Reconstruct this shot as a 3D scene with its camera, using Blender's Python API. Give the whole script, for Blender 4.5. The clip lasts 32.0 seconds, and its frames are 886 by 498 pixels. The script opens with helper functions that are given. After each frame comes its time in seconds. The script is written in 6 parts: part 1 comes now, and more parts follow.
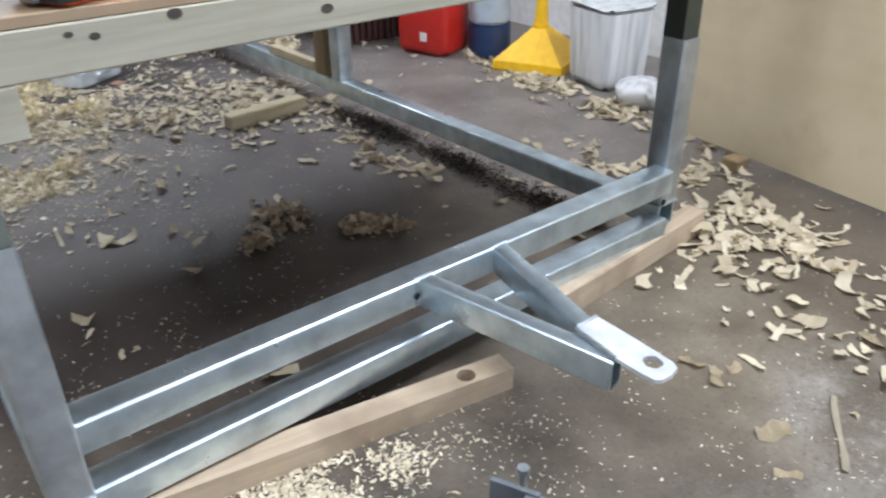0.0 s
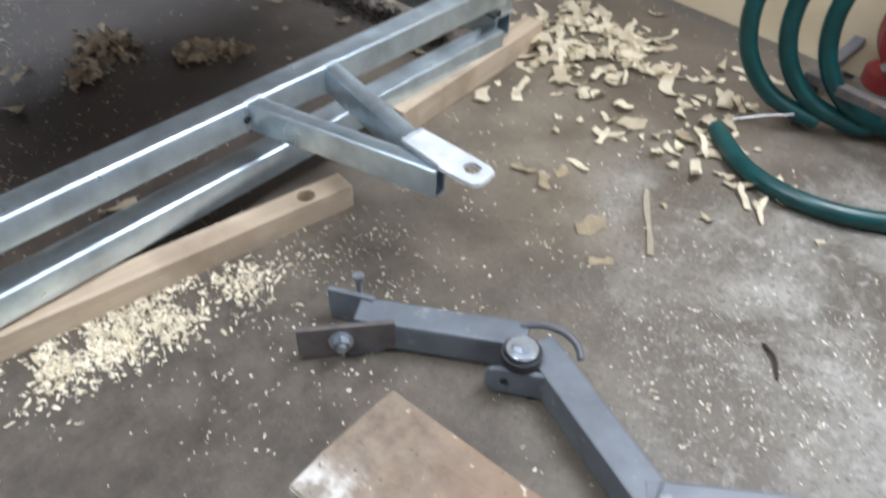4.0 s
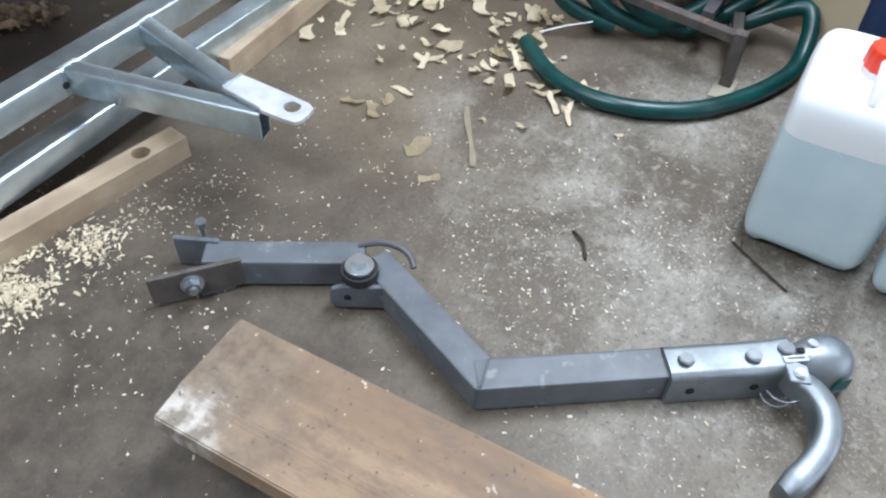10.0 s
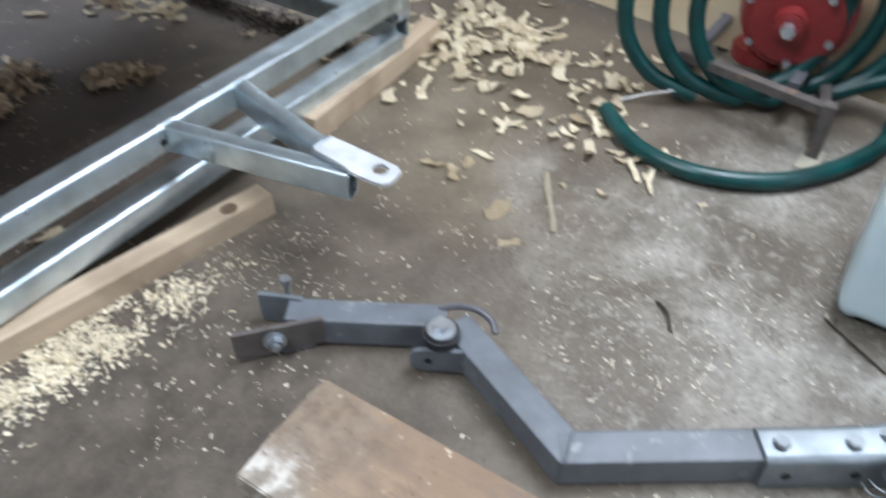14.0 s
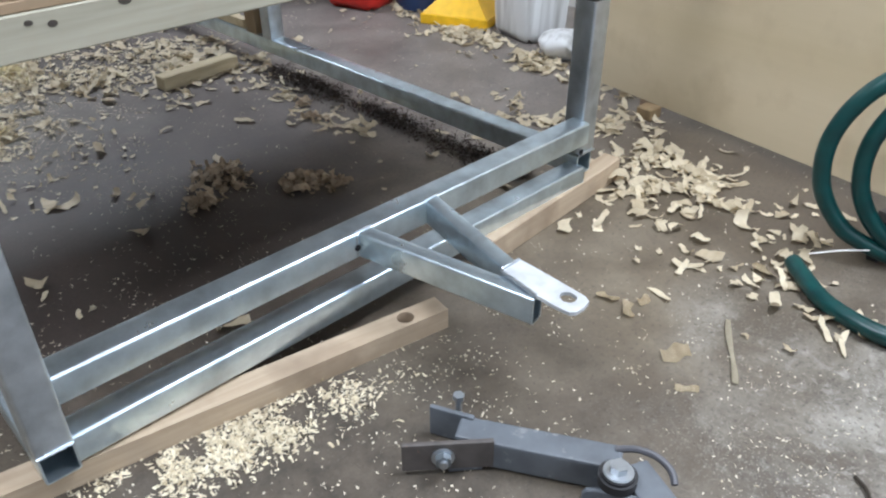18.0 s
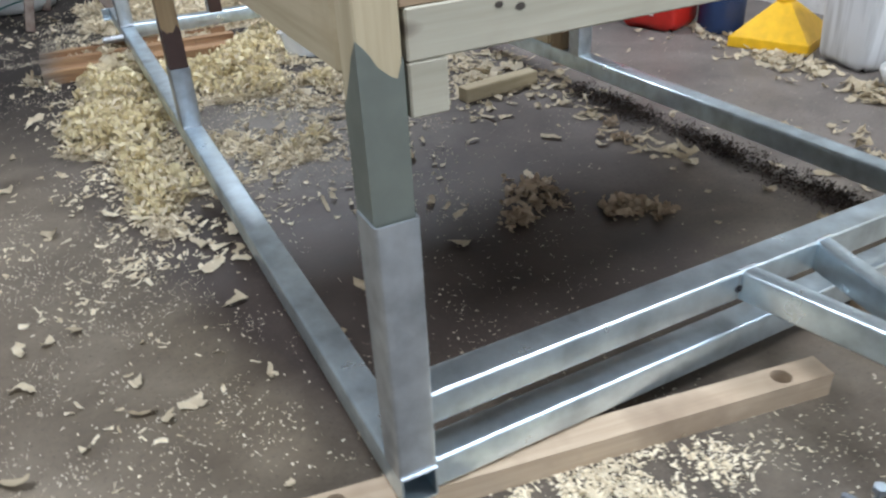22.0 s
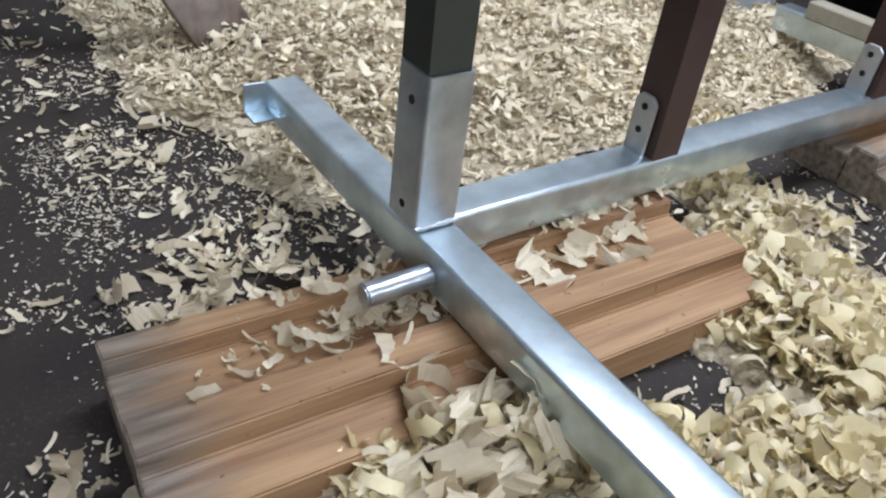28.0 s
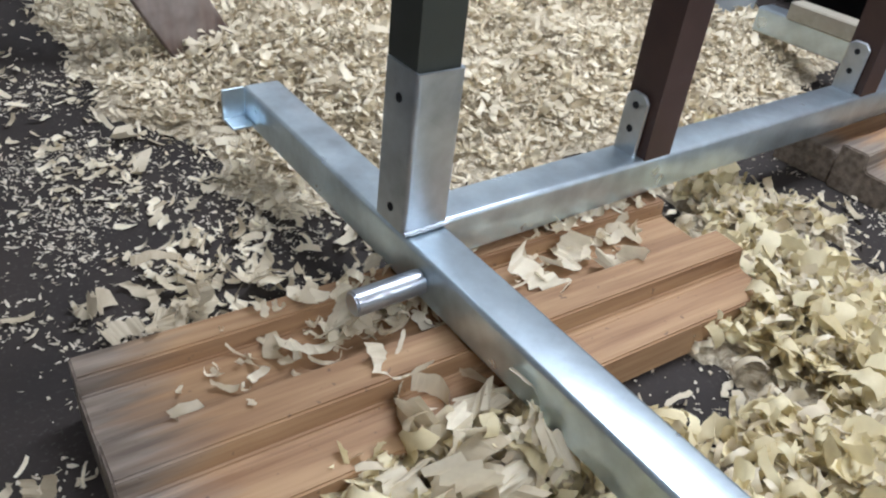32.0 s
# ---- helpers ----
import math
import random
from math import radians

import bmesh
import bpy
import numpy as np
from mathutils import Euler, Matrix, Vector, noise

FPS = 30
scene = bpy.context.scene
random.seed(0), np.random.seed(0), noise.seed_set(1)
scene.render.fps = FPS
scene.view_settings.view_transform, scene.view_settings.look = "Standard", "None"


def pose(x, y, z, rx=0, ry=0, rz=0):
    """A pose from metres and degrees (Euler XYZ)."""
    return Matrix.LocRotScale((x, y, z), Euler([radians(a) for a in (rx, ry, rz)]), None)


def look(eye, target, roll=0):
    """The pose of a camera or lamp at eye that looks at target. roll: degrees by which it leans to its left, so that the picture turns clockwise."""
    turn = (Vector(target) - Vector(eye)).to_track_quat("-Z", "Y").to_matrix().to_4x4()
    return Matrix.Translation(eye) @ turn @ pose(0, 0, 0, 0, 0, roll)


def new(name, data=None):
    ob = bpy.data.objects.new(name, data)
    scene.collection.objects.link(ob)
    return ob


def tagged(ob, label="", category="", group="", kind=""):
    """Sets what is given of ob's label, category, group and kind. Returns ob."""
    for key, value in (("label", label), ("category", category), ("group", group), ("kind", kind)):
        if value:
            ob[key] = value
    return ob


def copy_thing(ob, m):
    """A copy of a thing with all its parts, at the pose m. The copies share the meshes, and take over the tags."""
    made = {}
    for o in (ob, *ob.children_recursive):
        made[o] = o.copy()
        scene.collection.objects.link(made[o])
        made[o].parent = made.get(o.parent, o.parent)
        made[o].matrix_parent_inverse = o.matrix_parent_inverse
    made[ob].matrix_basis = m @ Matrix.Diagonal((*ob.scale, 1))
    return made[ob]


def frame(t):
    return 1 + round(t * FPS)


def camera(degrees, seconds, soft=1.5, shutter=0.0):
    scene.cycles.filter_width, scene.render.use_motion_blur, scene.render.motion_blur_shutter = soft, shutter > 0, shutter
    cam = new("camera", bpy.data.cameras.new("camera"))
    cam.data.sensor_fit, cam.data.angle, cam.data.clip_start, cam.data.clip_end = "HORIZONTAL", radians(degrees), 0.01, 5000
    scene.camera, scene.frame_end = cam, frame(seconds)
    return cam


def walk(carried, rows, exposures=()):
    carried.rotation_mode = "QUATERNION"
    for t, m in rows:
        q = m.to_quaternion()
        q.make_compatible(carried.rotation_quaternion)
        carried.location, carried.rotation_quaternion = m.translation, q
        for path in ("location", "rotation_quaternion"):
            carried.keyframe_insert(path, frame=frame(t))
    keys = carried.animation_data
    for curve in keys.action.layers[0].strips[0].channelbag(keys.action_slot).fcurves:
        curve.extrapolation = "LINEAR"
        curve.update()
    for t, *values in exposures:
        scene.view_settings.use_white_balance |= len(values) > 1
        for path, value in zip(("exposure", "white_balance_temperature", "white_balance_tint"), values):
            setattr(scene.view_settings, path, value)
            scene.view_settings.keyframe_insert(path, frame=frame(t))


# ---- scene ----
cam = camera(59.9, 32.0, soft=2.2, shutter=0.5)
PATH = [
    (0, (-0.027, -0.816, 0.824), (1.042, 0.568, -0.145), -1.0),
    (0.5, (-0.012, -0.816, 0.821), (1.158, 0.475, -0.161), -0.3),
    (1, (-0.002, -0.819, 0.821), (1.23, 0.408, -0.168), 0.9),
    (1.5, (-0.001, -0.822, 0.823), (1.244, 0.387, -0.17), 0.7),
    (2, (0.008, -0.828, 0.825), (1.261, 0.374, -0.168), 0.4),
    (2.5, (0.009, -0.832, 0.828), (1.271, 0.363, -0.161), 0.6),
    (3, (0.008, -0.83, 0.828), (1.273, 0.363, -0.16), 0.8),
    (3.5, (0.003, -0.854, 0.832), (1.194, 0.26, -0.326), 1.4),
    (4, (0.007, -0.897, 0.826), (1.12, 0.101, -0.503), 1.2),
    (4.5, (0.011, -0.937, 0.843), (1.075, -0.075, -0.615), 1.9),
    (6.5, (0.01, -1.053, 0.881), (1.147, -0.482, -0.663), 2.9),
    (7, (0.006, -1.056, 0.884), (1.181, -0.532, -0.648), 4.4),
    (7.5, (0.003, -1.046, 0.881), (1.18, -0.512, -0.645), 3.8),
    (8, (0.005, -1.049, 0.88), (1.186, -0.494, -0.636), 2.9),
    (8.5, (0.0, -1.044, 0.883), (1.181, -0.468, -0.625), 2.8),
    (9, (-0.003, -1.041, 0.882), (1.185, -0.455, -0.616), 2.7),
    (9.5, (-0.005, -1.026, 0.884), (1.185, -0.413, -0.602), 2.5),
    (10, (-0.013, -1.006, 0.888), (1.181, -0.321, -0.563), 1.6),
    (10.5, (-0.012, -1.009, 0.89), (1.192, -0.314, -0.548), 1.4),
    (11, (-0.004, -1.016, 0.885), (1.206, -0.327, -0.552), 1.1),
    (11.5, (0.001, -1.023, 0.881), (1.22, -0.344, -0.551), 0.9),
    (12, (0.001, -1.027, 0.88), (1.227, -0.367, -0.556), 1.4),
    (12.5, (0.004, -1.037, 0.878), (1.23, -0.393, -0.565), 1.3),
    (13, (0.004, -1.044, 0.874), (1.231, -0.417, -0.575), 1.5),
    (13.5, (-0.003, -1.027, 0.875), (1.224, -0.415, -0.581), 2.6),
    (14, (-0.027, -0.963, 0.89), (1.179, -0.104, -0.455), -0.3),
    (14.5, (-0.052, -0.932, 0.893), (1.148, 0.067, -0.356), -1.0),
    (15, (-0.063, -0.918, 0.896), (1.137, 0.196, -0.253), -1.5),
    (15.5, (-0.066, -0.916, 0.891), (1.111, 0.255, -0.223), -2.1),
    (17.5, (-0.078, -0.9, 0.887), (1.078, 0.312, -0.208), -0.8),
    (18, (-0.087, -0.892, 0.889), (1.06, 0.334, -0.198), -0.4),
    (18.5, (-0.092, -0.89, 0.89), (1.041, 0.353, -0.192), -0.4),
    (19, (-0.099, -0.886, 0.892), (1.024, 0.373, -0.181), -0.5),
    (19.5, (-0.109, -0.879, 0.888), (1.006, 0.388, -0.186), -0.0),
    (20, (-0.117, -0.873, 0.893), (0.983, 0.414, -0.172), 0.3),
    (20.5, (-0.135, -0.853, 0.892), (0.954, 0.451, -0.164), 0.7),
    (21, (-0.202, -0.822, 0.879), (0.786, 0.572, -0.161), 0.9),
    (21.5, (-0.224, -0.755, 0.835), (0.595, 0.763, -0.177), 1.7),
    (22, (-0.231, -0.639, 0.822), (0.516, 0.915, -0.192), -3.3),
    (22.5, (-0.3, -0.565, 0.955), (0.462, 0.92, -0.146), -5.3),
    (23, (-0.39, -0.427, 1.24), (0.326, 0.948, -0.024), -3.8),
    (23.5, (-0.446, -0.155, 1.298), (0.307, 1.226, 0.062), -5.6),
    (24, (-0.429, 0.298, 1.291), (0.293, 1.666, 0.023), -6.1),
    (24.5, (-0.475, 0.755, 1.317), (0.366, 2.022, 0.019), -2.6),
    (25, (-0.413, 1.191, 1.266), (0.423, 2.447, -0.046), -0.5),
    (25.5, (-0.408, 1.562, 1.216), (0.441, 2.763, -0.14), -0.3),
    (26, (-0.41, 1.891, 1.038), (0.532, 3.005, -0.33), 4.0),
    (26.5, (-0.406, 1.96, 0.796), (0.614, 3.127, -0.468), 7.4),
    (28.5, (-0.349, 2.047, 0.557), (0.645, 3.347, -0.594), 7.0),
    (29, (-0.347, 2.053, 0.547), (0.666, 3.356, -0.583), 6.2),
    (29.5, (-0.35, 2.052, 0.534), (0.676, 3.353, -0.585), 7.1),
    (30, (-0.354, 2.052, 0.535), (0.675, 3.346, -0.59), 7.1),
    (30.5, (-0.354, 2.05, 0.537), (0.676, 3.337, -0.595), 7.1),
    (31, (-0.354, 2.047, 0.538), (0.679, 3.333, -0.593), 7.0),
    (31.5, (-0.355, 2.048, 0.539), (0.683, 3.328, -0.595), 7.1),
    (32, (-0.355, 2.048, 0.539), (0.687, 3.325, -0.595), 7.0),
]
EXPOSURES = [(0, 0.03, 5880, 12), (4.5, 0.0, 5880, 12), (8, -0.07, 5800, 10), (13, -0.07, 5820, 10), (15, -0.01, 5840, 11), (22.5, -0.03, 5900, 11), (23.2, 0.02, 5850, 10), (24, 0.1, 5900, 11), (25.2, 0.06, 5950, 12), (26.2, 0.05, 5880, 13), (29, 0.1, 5790, 13), (32, 0.1, 5790, 13)]
walk(cam, [(t, look(eye, target, roll)) for t, eye, target, roll in PATH], EXPOSURES)

# ---- light ----
world = bpy.data.worlds.new("world")
scene.world = world
world.use_nodes = True
wn = world.node_tree.nodes
sky = wn.new("ShaderNodeTexSky")
sky.sky_type, sky.sun_disc, sky.sun_elevation, sky.sun_rotation = "NISHITA", False, radians(45), radians(200)
world.node_tree.links.new(sky.outputs[0], wn["Background"].inputs[0])
wn["Background"].inputs[1].default_value = 0.12


def area(name, m, sx, sy, power, colour=(1, 1, 1)):
    la = bpy.data.lights.new(name, "AREA")
    la.shape, la.size, la.size_y, la.energy, la.color = "RECTANGLE", sx, sy, power, colour
    ob = new(name, la)
    ob.matrix_world = m
    return ob


# added lamps, none in view: daylight from an assumed doorway, three overhead
area("assumed_door_daylight", look((1.2, -3.7, 1.3), (1.0, 0.0, 0.4)), 3.2, 2.0, 62, (0.93, 0.97, 1.0))
area("added_overhead_light", look((0.85, 2.65, 2.05), (0.85, 2.65, 0)), 1.25, 0.5, 56, (0.96, 0.98, 1.0))
area("added_overhead_light", look((-0.7, -0.1, 2.45), (-0.7, -0.1, 0)), 1.25, 0.5, 70, (0.96, 0.98, 1.0))
area("added_overhead_light", look((1.5, -1.0, 2.45), (1.5, -1.0, 0)), 1.25, 0.5, 88, (0.96, 0.98, 1.0))

# ---- materials ----


class Mat:
    """A small node builder round one Principled shader."""

    def __init__(self, name, rough=0.6, metal=0.0, spec=0.5):
        self.m = bpy.data.materials.new(name)
        self.m.use_nodes = True
        self.t = self.m.node_tree
        self.b = self.t.nodes["Principled BSDF"]
        self.b.inputs["Roughness"].default_value = rough
        self.b.inputs["Metallic"].default_value = metal
        self.b.inputs["Specular IOR Level"].default_value = spec
        self.co = self.t.nodes.new("ShaderNodeTexCoord").outputs["Object"]

    def link(self, a, b):
        self.t.links.new(a, b)

    def map(self, scale=(1, 1, 1), rot=(0, 0, 0), shift=True):
        n = self.t.nodes.new("ShaderNodeMapping")
        n.inputs["Scale"].default_value, n.inputs["Rotation"].default_value = scale, rot
        self.link(self.co, n.inputs["Vector"])
        if shift:
            info = self.t.nodes.new("ShaderNodeObjectInfo")
            k = self.t.nodes.new("ShaderNodeMath")
            k.operation = "MULTIPLY"
            k.inputs[1].default_value = 37.0
            self.link(info.outputs["Random"], k.inputs[0])
            self.link(k.outputs[0], n.inputs["Location"])
        return n.outputs[0]

    def noise(self, scale, detail=4, vec=None, distort=0.0, rough=0.55):
        n = self.t.nodes.new("ShaderNodeTexNoise")
        n.inputs["Scale"].default_value, n.inputs["Detail"].default_value = scale, detail
        n.inputs["Distortion"].default_value, n.inputs["Roughness"].default_value = distort, rough
        self.link(vec or self.map(), n.inputs["Vector"])
        return n.outputs["Fac"]

    def ramp(self, fac, stops):
        n = self.t.nodes.new("ShaderNodeValToRGB")
        e = n.color_ramp.elements
        while len(e) < len(stops):
            e.new(0.5)
        for el, (p, c) in zip(e, stops):
            el.position, el.color = p, (*c, 1)
        self.link(fac, n.inputs[0])
        return n.outputs[0]

    def mix(self, fac, a, b, kind="MIX"):
        n = self.t.nodes.new("ShaderNodeMix")
        n.data_type, n.blend_type = "RGBA", kind
        if isinstance(fac, float):
            n.inputs[0].default_value = fac
        else:
            self.link(fac, n.inputs[0])
        for v, s in ((a, n.inputs[6]), (b, n.inputs[7])):
            if isinstance(v, tuple):
                s.default_value = (*v, 1)
            else:
                self.link(v, s)
        return n.outputs[2]

    def colour(self, c):
        if isinstance(c, tuple):
            self.b.inputs["Base Color"].default_value = (*c, 1)
        else:
            self.link(c, self.b.inputs["Base Color"])
        return self

    def rough(self, fac, lo, hi):
        n = self.t.nodes.new("ShaderNodeMapRange")
        n.inputs[3].default_value, n.inputs[4].default_value = lo, hi
        self.link(fac, n.inputs[0])
        self.link(n.outputs[0], self.b.inputs["Roughness"])
        return self

    def bump(self, fac, strength, dist=0.002):
        n = self.t.nodes.new("ShaderNodeBump")
        n.inputs["Strength"].default_value, n.inputs["Distance"].default_value = strength, dist
        self.link(fac, n.inputs["Height"])
        self.link(n.outputs[0], self.b.inputs["Normal"])
        return self


def wood(name, dark, light, stain=None, axis=0, rough=0.65, ring=26, knots=False):
    """Sawn timber with the grain along one axis of its object."""
    m = Mat(name, rough)
    sc = [ring, ring, ring]
    sc[axis] = ring / 18
    v = m.map(tuple(sc))
    g = m.noise(1.0, 5, v, 0.6)
    c = m.ramp(g, ((0.3, dark), (0.7, light)))
    fine = m.noise(6.0, 3, v)
    c = m.mix(0.25, c, m.ramp(fine, ((0.35, dark), (0.65, light))))
    if stain:
        s = m.noise(7.0, 4)
        c = m.mix(m.ramp(s, ((0.5, (0, 0, 0)), (0.72, (0.8, 0.8, 0.8)))), c, stain)
    if knots:
        k = m.t.nodes.new("ShaderNodeTexVoronoi")
        ks = [14, 14, 14]
        ks[axis] = 4.0
        k.inputs["Scale"].default_value = 1.0
        m.link(m.map(tuple(ks)), k.inputs["Vector"])
        c = m.mix(m.ramp(k.outputs["Distance"], ((0.1, (0.75, 0.75, 0.75)), (0.17, (0, 0, 0)))), c, (0.06, 0.04, 0.03))
    return m.colour(c).bump(fine, 0.25, 0.001).m


def galvanised(name, base=(0.705, 0.825, 0.9), lo=0.2, hi=0.43, metal=0.9):
    m = Mat(name, 0.3, metal)
    v = m.t.nodes.new("ShaderNodeTexVoronoi")
    v.inputs["Scale"].default_value = 55
    m.link(m.map(), v.inputs["Vector"])
    n = m.noise(14, 5)
    c = m.mix(m.ramp(n, ((0.35, (0, 0, 0)), (0.7, (1, 1, 1)))), base, tuple(x * 0.6 for x in base))
    c = m.mix(0.16, c, m.ramp(v.outputs["Color"], ((0.2, (0.3, 0.3, 0.3)), (0.8, (0.72, 0.72, 0.72)))), "SOFT_LIGHT")
    m.colour(c).rough(n, lo, hi)
    return m.bump(m.noise(16, 5), 0.2, 0.002).m


def paint(name, c, rough=0.4, wear=None, var=0.25):
    m = Mat(name, rough)
    n = m.noise(18, 5)
    d = m.mix(m.ramp(n, ((0.35, (0, 0, 0)), (0.7, (1, 1, 1)))), c, tuple(x * (1 - var) for x in c))
    if wear:
        d = m.mix(m.ramp(m.noise(40, 5), ((0.62, (0, 0, 0)), (0.7, (1, 1, 1)))), d, wear)
    return m.colour(d).rough(n, rough * 0.8, rough * 1.25).bump(n, 0.08, 0.001).m


def plain(name, c, rough=0.45, metal=0.0):
    m = Mat(name, rough, metal)
    n = m.noise(30, 4)
    return m.colour(m.mix(m.ramp(n, ((0.3, (0, 0, 0)), (0.75, (1, 1, 1)))), c, tuple(x * 0.8 for x in c))).rough(n, rough * 0.85, min(1, rough * 1.2)).m


def concrete():
    m = Mat("stained_brown_concrete", 0.7, 0.0, 0.5)
    big, mid, fine = m.noise(0.9, 5, m.map(shift=False)), m.noise(5.5, 6, m.map(shift=False), 0.3), m.noise(70, 4, m.map(shift=False))
    c = m.ramp(mid, ((0.3, (0.09, 0.07, 0.047)), (0.5, (0.16, 0.13, 0.09)), (0.72, (0.26, 0.222, 0.162))))
    c = m.mix(m.ramp(big, ((0.45, (0, 0, 0)), (0.68, (0.7, 0.7, 0.7)))), c, (0.12, 0.096, 0.074), "MIX")
    # the bay near the drawbar is cleaner and greyer than the work bay
    grad = m.t.nodes.new("ShaderNodeVectorMath")
    grad.operation = "DISTANCE"
    grad.inputs[1].default_value = (1.0, -0.95, 0)
    m.link(m.co, grad.inputs[0])
    wob = m.t.nodes.new("ShaderNodeMath")
    wob.operation = "MULTIPLY_ADD"
    wob.inputs[1].default_value = 0.7
    m.link(m.noise(3.0, 4, m.map(shift=False)), wob.inputs[0])
    m.link(grad.outputs["Value"], wob.inputs[2])
    clean = m.ramp(wob.outputs[0], ((0.66, (1, 1, 1)), (1.0, (0, 0, 0))))
    c2 = m.ramp(m.noise(9, 6, m.map(shift=False)), ((0.3, (0.15, 0.133, 0.106)), (0.7, (0.38, 0.362, 0.318))))
    c2 = m.mix(m.ramp(m.noise(3.4, 6, m.map(shift=False), 0.6, 0.65), ((0.42, (0, 0, 0)), (0.58, (0.85, 0.85, 0.85)))), c2, (0.085, 0.066, 0.046))
    c2 = m.mix(m.ramp(m.noise(60, 8, m.map(shift=False), 0.2, 0.8), ((0.36, (0.7, 0.7, 0.7)), (0.5, (0, 0, 0)))), c2, (0.09, 0.075, 0.056))
    chalk = m.ramp(m.noise(34, 8, m.map(shift=False), 0.4, 0.75), ((0.53, (0, 0, 0)), (0.69, (0.65, 0.65, 0.65))))
    c2 = m.mix(chalk, c2, (0.52, 0.5, 0.46))
    # the work bay is a darker purple-brown, with lighter aisles either side
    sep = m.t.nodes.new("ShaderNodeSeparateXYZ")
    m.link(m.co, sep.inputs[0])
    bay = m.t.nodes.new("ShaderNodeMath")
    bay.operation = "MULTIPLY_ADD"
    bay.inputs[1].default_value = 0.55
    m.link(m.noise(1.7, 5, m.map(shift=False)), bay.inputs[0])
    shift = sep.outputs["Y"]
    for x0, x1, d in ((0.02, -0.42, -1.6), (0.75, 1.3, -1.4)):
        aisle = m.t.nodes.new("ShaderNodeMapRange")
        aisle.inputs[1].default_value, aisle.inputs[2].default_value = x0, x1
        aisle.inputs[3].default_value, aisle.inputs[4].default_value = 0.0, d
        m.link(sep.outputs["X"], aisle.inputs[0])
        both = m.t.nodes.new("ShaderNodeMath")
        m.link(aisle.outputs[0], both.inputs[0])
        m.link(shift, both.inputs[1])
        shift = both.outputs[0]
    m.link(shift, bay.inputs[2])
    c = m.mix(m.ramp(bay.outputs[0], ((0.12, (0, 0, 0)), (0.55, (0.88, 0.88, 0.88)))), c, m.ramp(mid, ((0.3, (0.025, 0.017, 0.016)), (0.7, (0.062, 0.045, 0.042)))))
    # the walkway beside the frame is trodden to a lighter warm brown
    path_x, path_y, path = (m.t.nodes.new(k) for k in ("ShaderNodeMapRange", "ShaderNodeMapRange", "ShaderNodeMath"))
    path_x.inputs[1].default_value, path_x.inputs[2].default_value, path_x.inputs[4].default_value = -0.08, -0.4, 0.75
    path_y.inputs[1].default_value, path_y.inputs[2].default_value = -0.15, 0.35
    path.operation = "MULTIPLY"
    m.link(sep.outputs["X"], path_x.inputs[0])
    m.link(sep.outputs["Y"], path_y.inputs[0])
    m.link(path_x.outputs[0], path.inputs[0])
    m.link(path_y.outputs[0], path.inputs[1])
    c = m.mix(path.outputs[0], c, m.ramp(mid, ((0.3, (0.13, 0.105, 0.077)), (0.7, (0.27, 0.23, 0.175)))))
    # near-black brown towards the rear, with a ragged edge
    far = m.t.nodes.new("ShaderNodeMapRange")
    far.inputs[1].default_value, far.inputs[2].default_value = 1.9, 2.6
    far_wob = m.t.nodes.new("ShaderNodeMath")
    far_wob.operation = "MULTIPLY_ADD"
    far_wob.inputs[1].default_value = 0.8
    m.link(m.noise(1.6, 6, m.map(shift=False), 0.4, 0.65), far_wob.inputs[0])
    m.link(sep.outputs["Y"], far_wob.inputs[2])
    m.link(far_wob.outputs[0], far.inputs[0])
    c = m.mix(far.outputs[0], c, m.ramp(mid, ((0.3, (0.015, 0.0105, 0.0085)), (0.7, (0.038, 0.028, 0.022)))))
    # the strip by the wall is a lighter mauve grey
    dry = m.t.nodes.new("ShaderNodeMapRange")
    dry.inputs[1].default_value, dry.inputs[2].default_value = 0.5, 1.35
    dry.inputs[4].default_value = 0.85
    m.link(sep.outputs["X"], dry.inputs[0])
    strip_end = m.t.nodes.new("ShaderNodeMapRange")
    strip_end.inputs[1].default_value, strip_end.inputs[2].default_value = 2.3, 1.8
    m.link(sep.outputs["Y"], strip_end.inputs[0])
    strip_ = m.t.nodes.new("ShaderNodeMath")
    strip_.operation = "MULTIPLY"
    m.link(dry.outputs[0], strip_.inputs[0])
    swept = m.t.nodes.new("ShaderNodeMapRange")
    swept.inputs[1].default_value, swept.inputs[2].default_value = 0.05, 0.5
    m.link(sep.outputs["Y"], swept.inputs[0])
    both = m.t.nodes.new("ShaderNodeMath")
    both.operation = "MULTIPLY"
    m.link(swept.outputs[0], both.inputs[0])
    m.link(strip_end.outputs[0], both.inputs[1])
    m.link(both.outputs[0], strip_.inputs[1])
    c = m.mix(strip_.outputs[0], c, m.ramp(mid, ((0.3, (0.18, 0.157, 0.145)), (0.7, (0.33, 0.295, 0.272)))))
    # a film of trodden sawdust inside the rails
    film = m.t.nodes.new("ShaderNodeVectorMath")
    film.operation = "DISTANCE"
    film.inputs[1].default_value = (0.3, 1.5, 0)
    m.link(m.co, film.inputs[0])
    ragged = m.t.nodes.new("ShaderNodeMath")
    ragged.operation = "MULTIPLY_ADD"
    ragged.inputs[1].default_value = 0.8
    m.link(m.noise(4.5, 8, m.map(shift=False), 0.2, 0.75), ragged.inputs[0])
    m.link(film.outputs["Value"], ragged.inputs[2])
    c = m.mix(m.ramp(ragged.outputs[0], ((0.5, (0.75, 0.75, 0.75)), (1.02, (0, 0, 0)))), c, (0.31, 0.285, 0.25))
    # a dark brown patch round the front strip
    front_patch = m.t.nodes.new("ShaderNodeVectorMath")
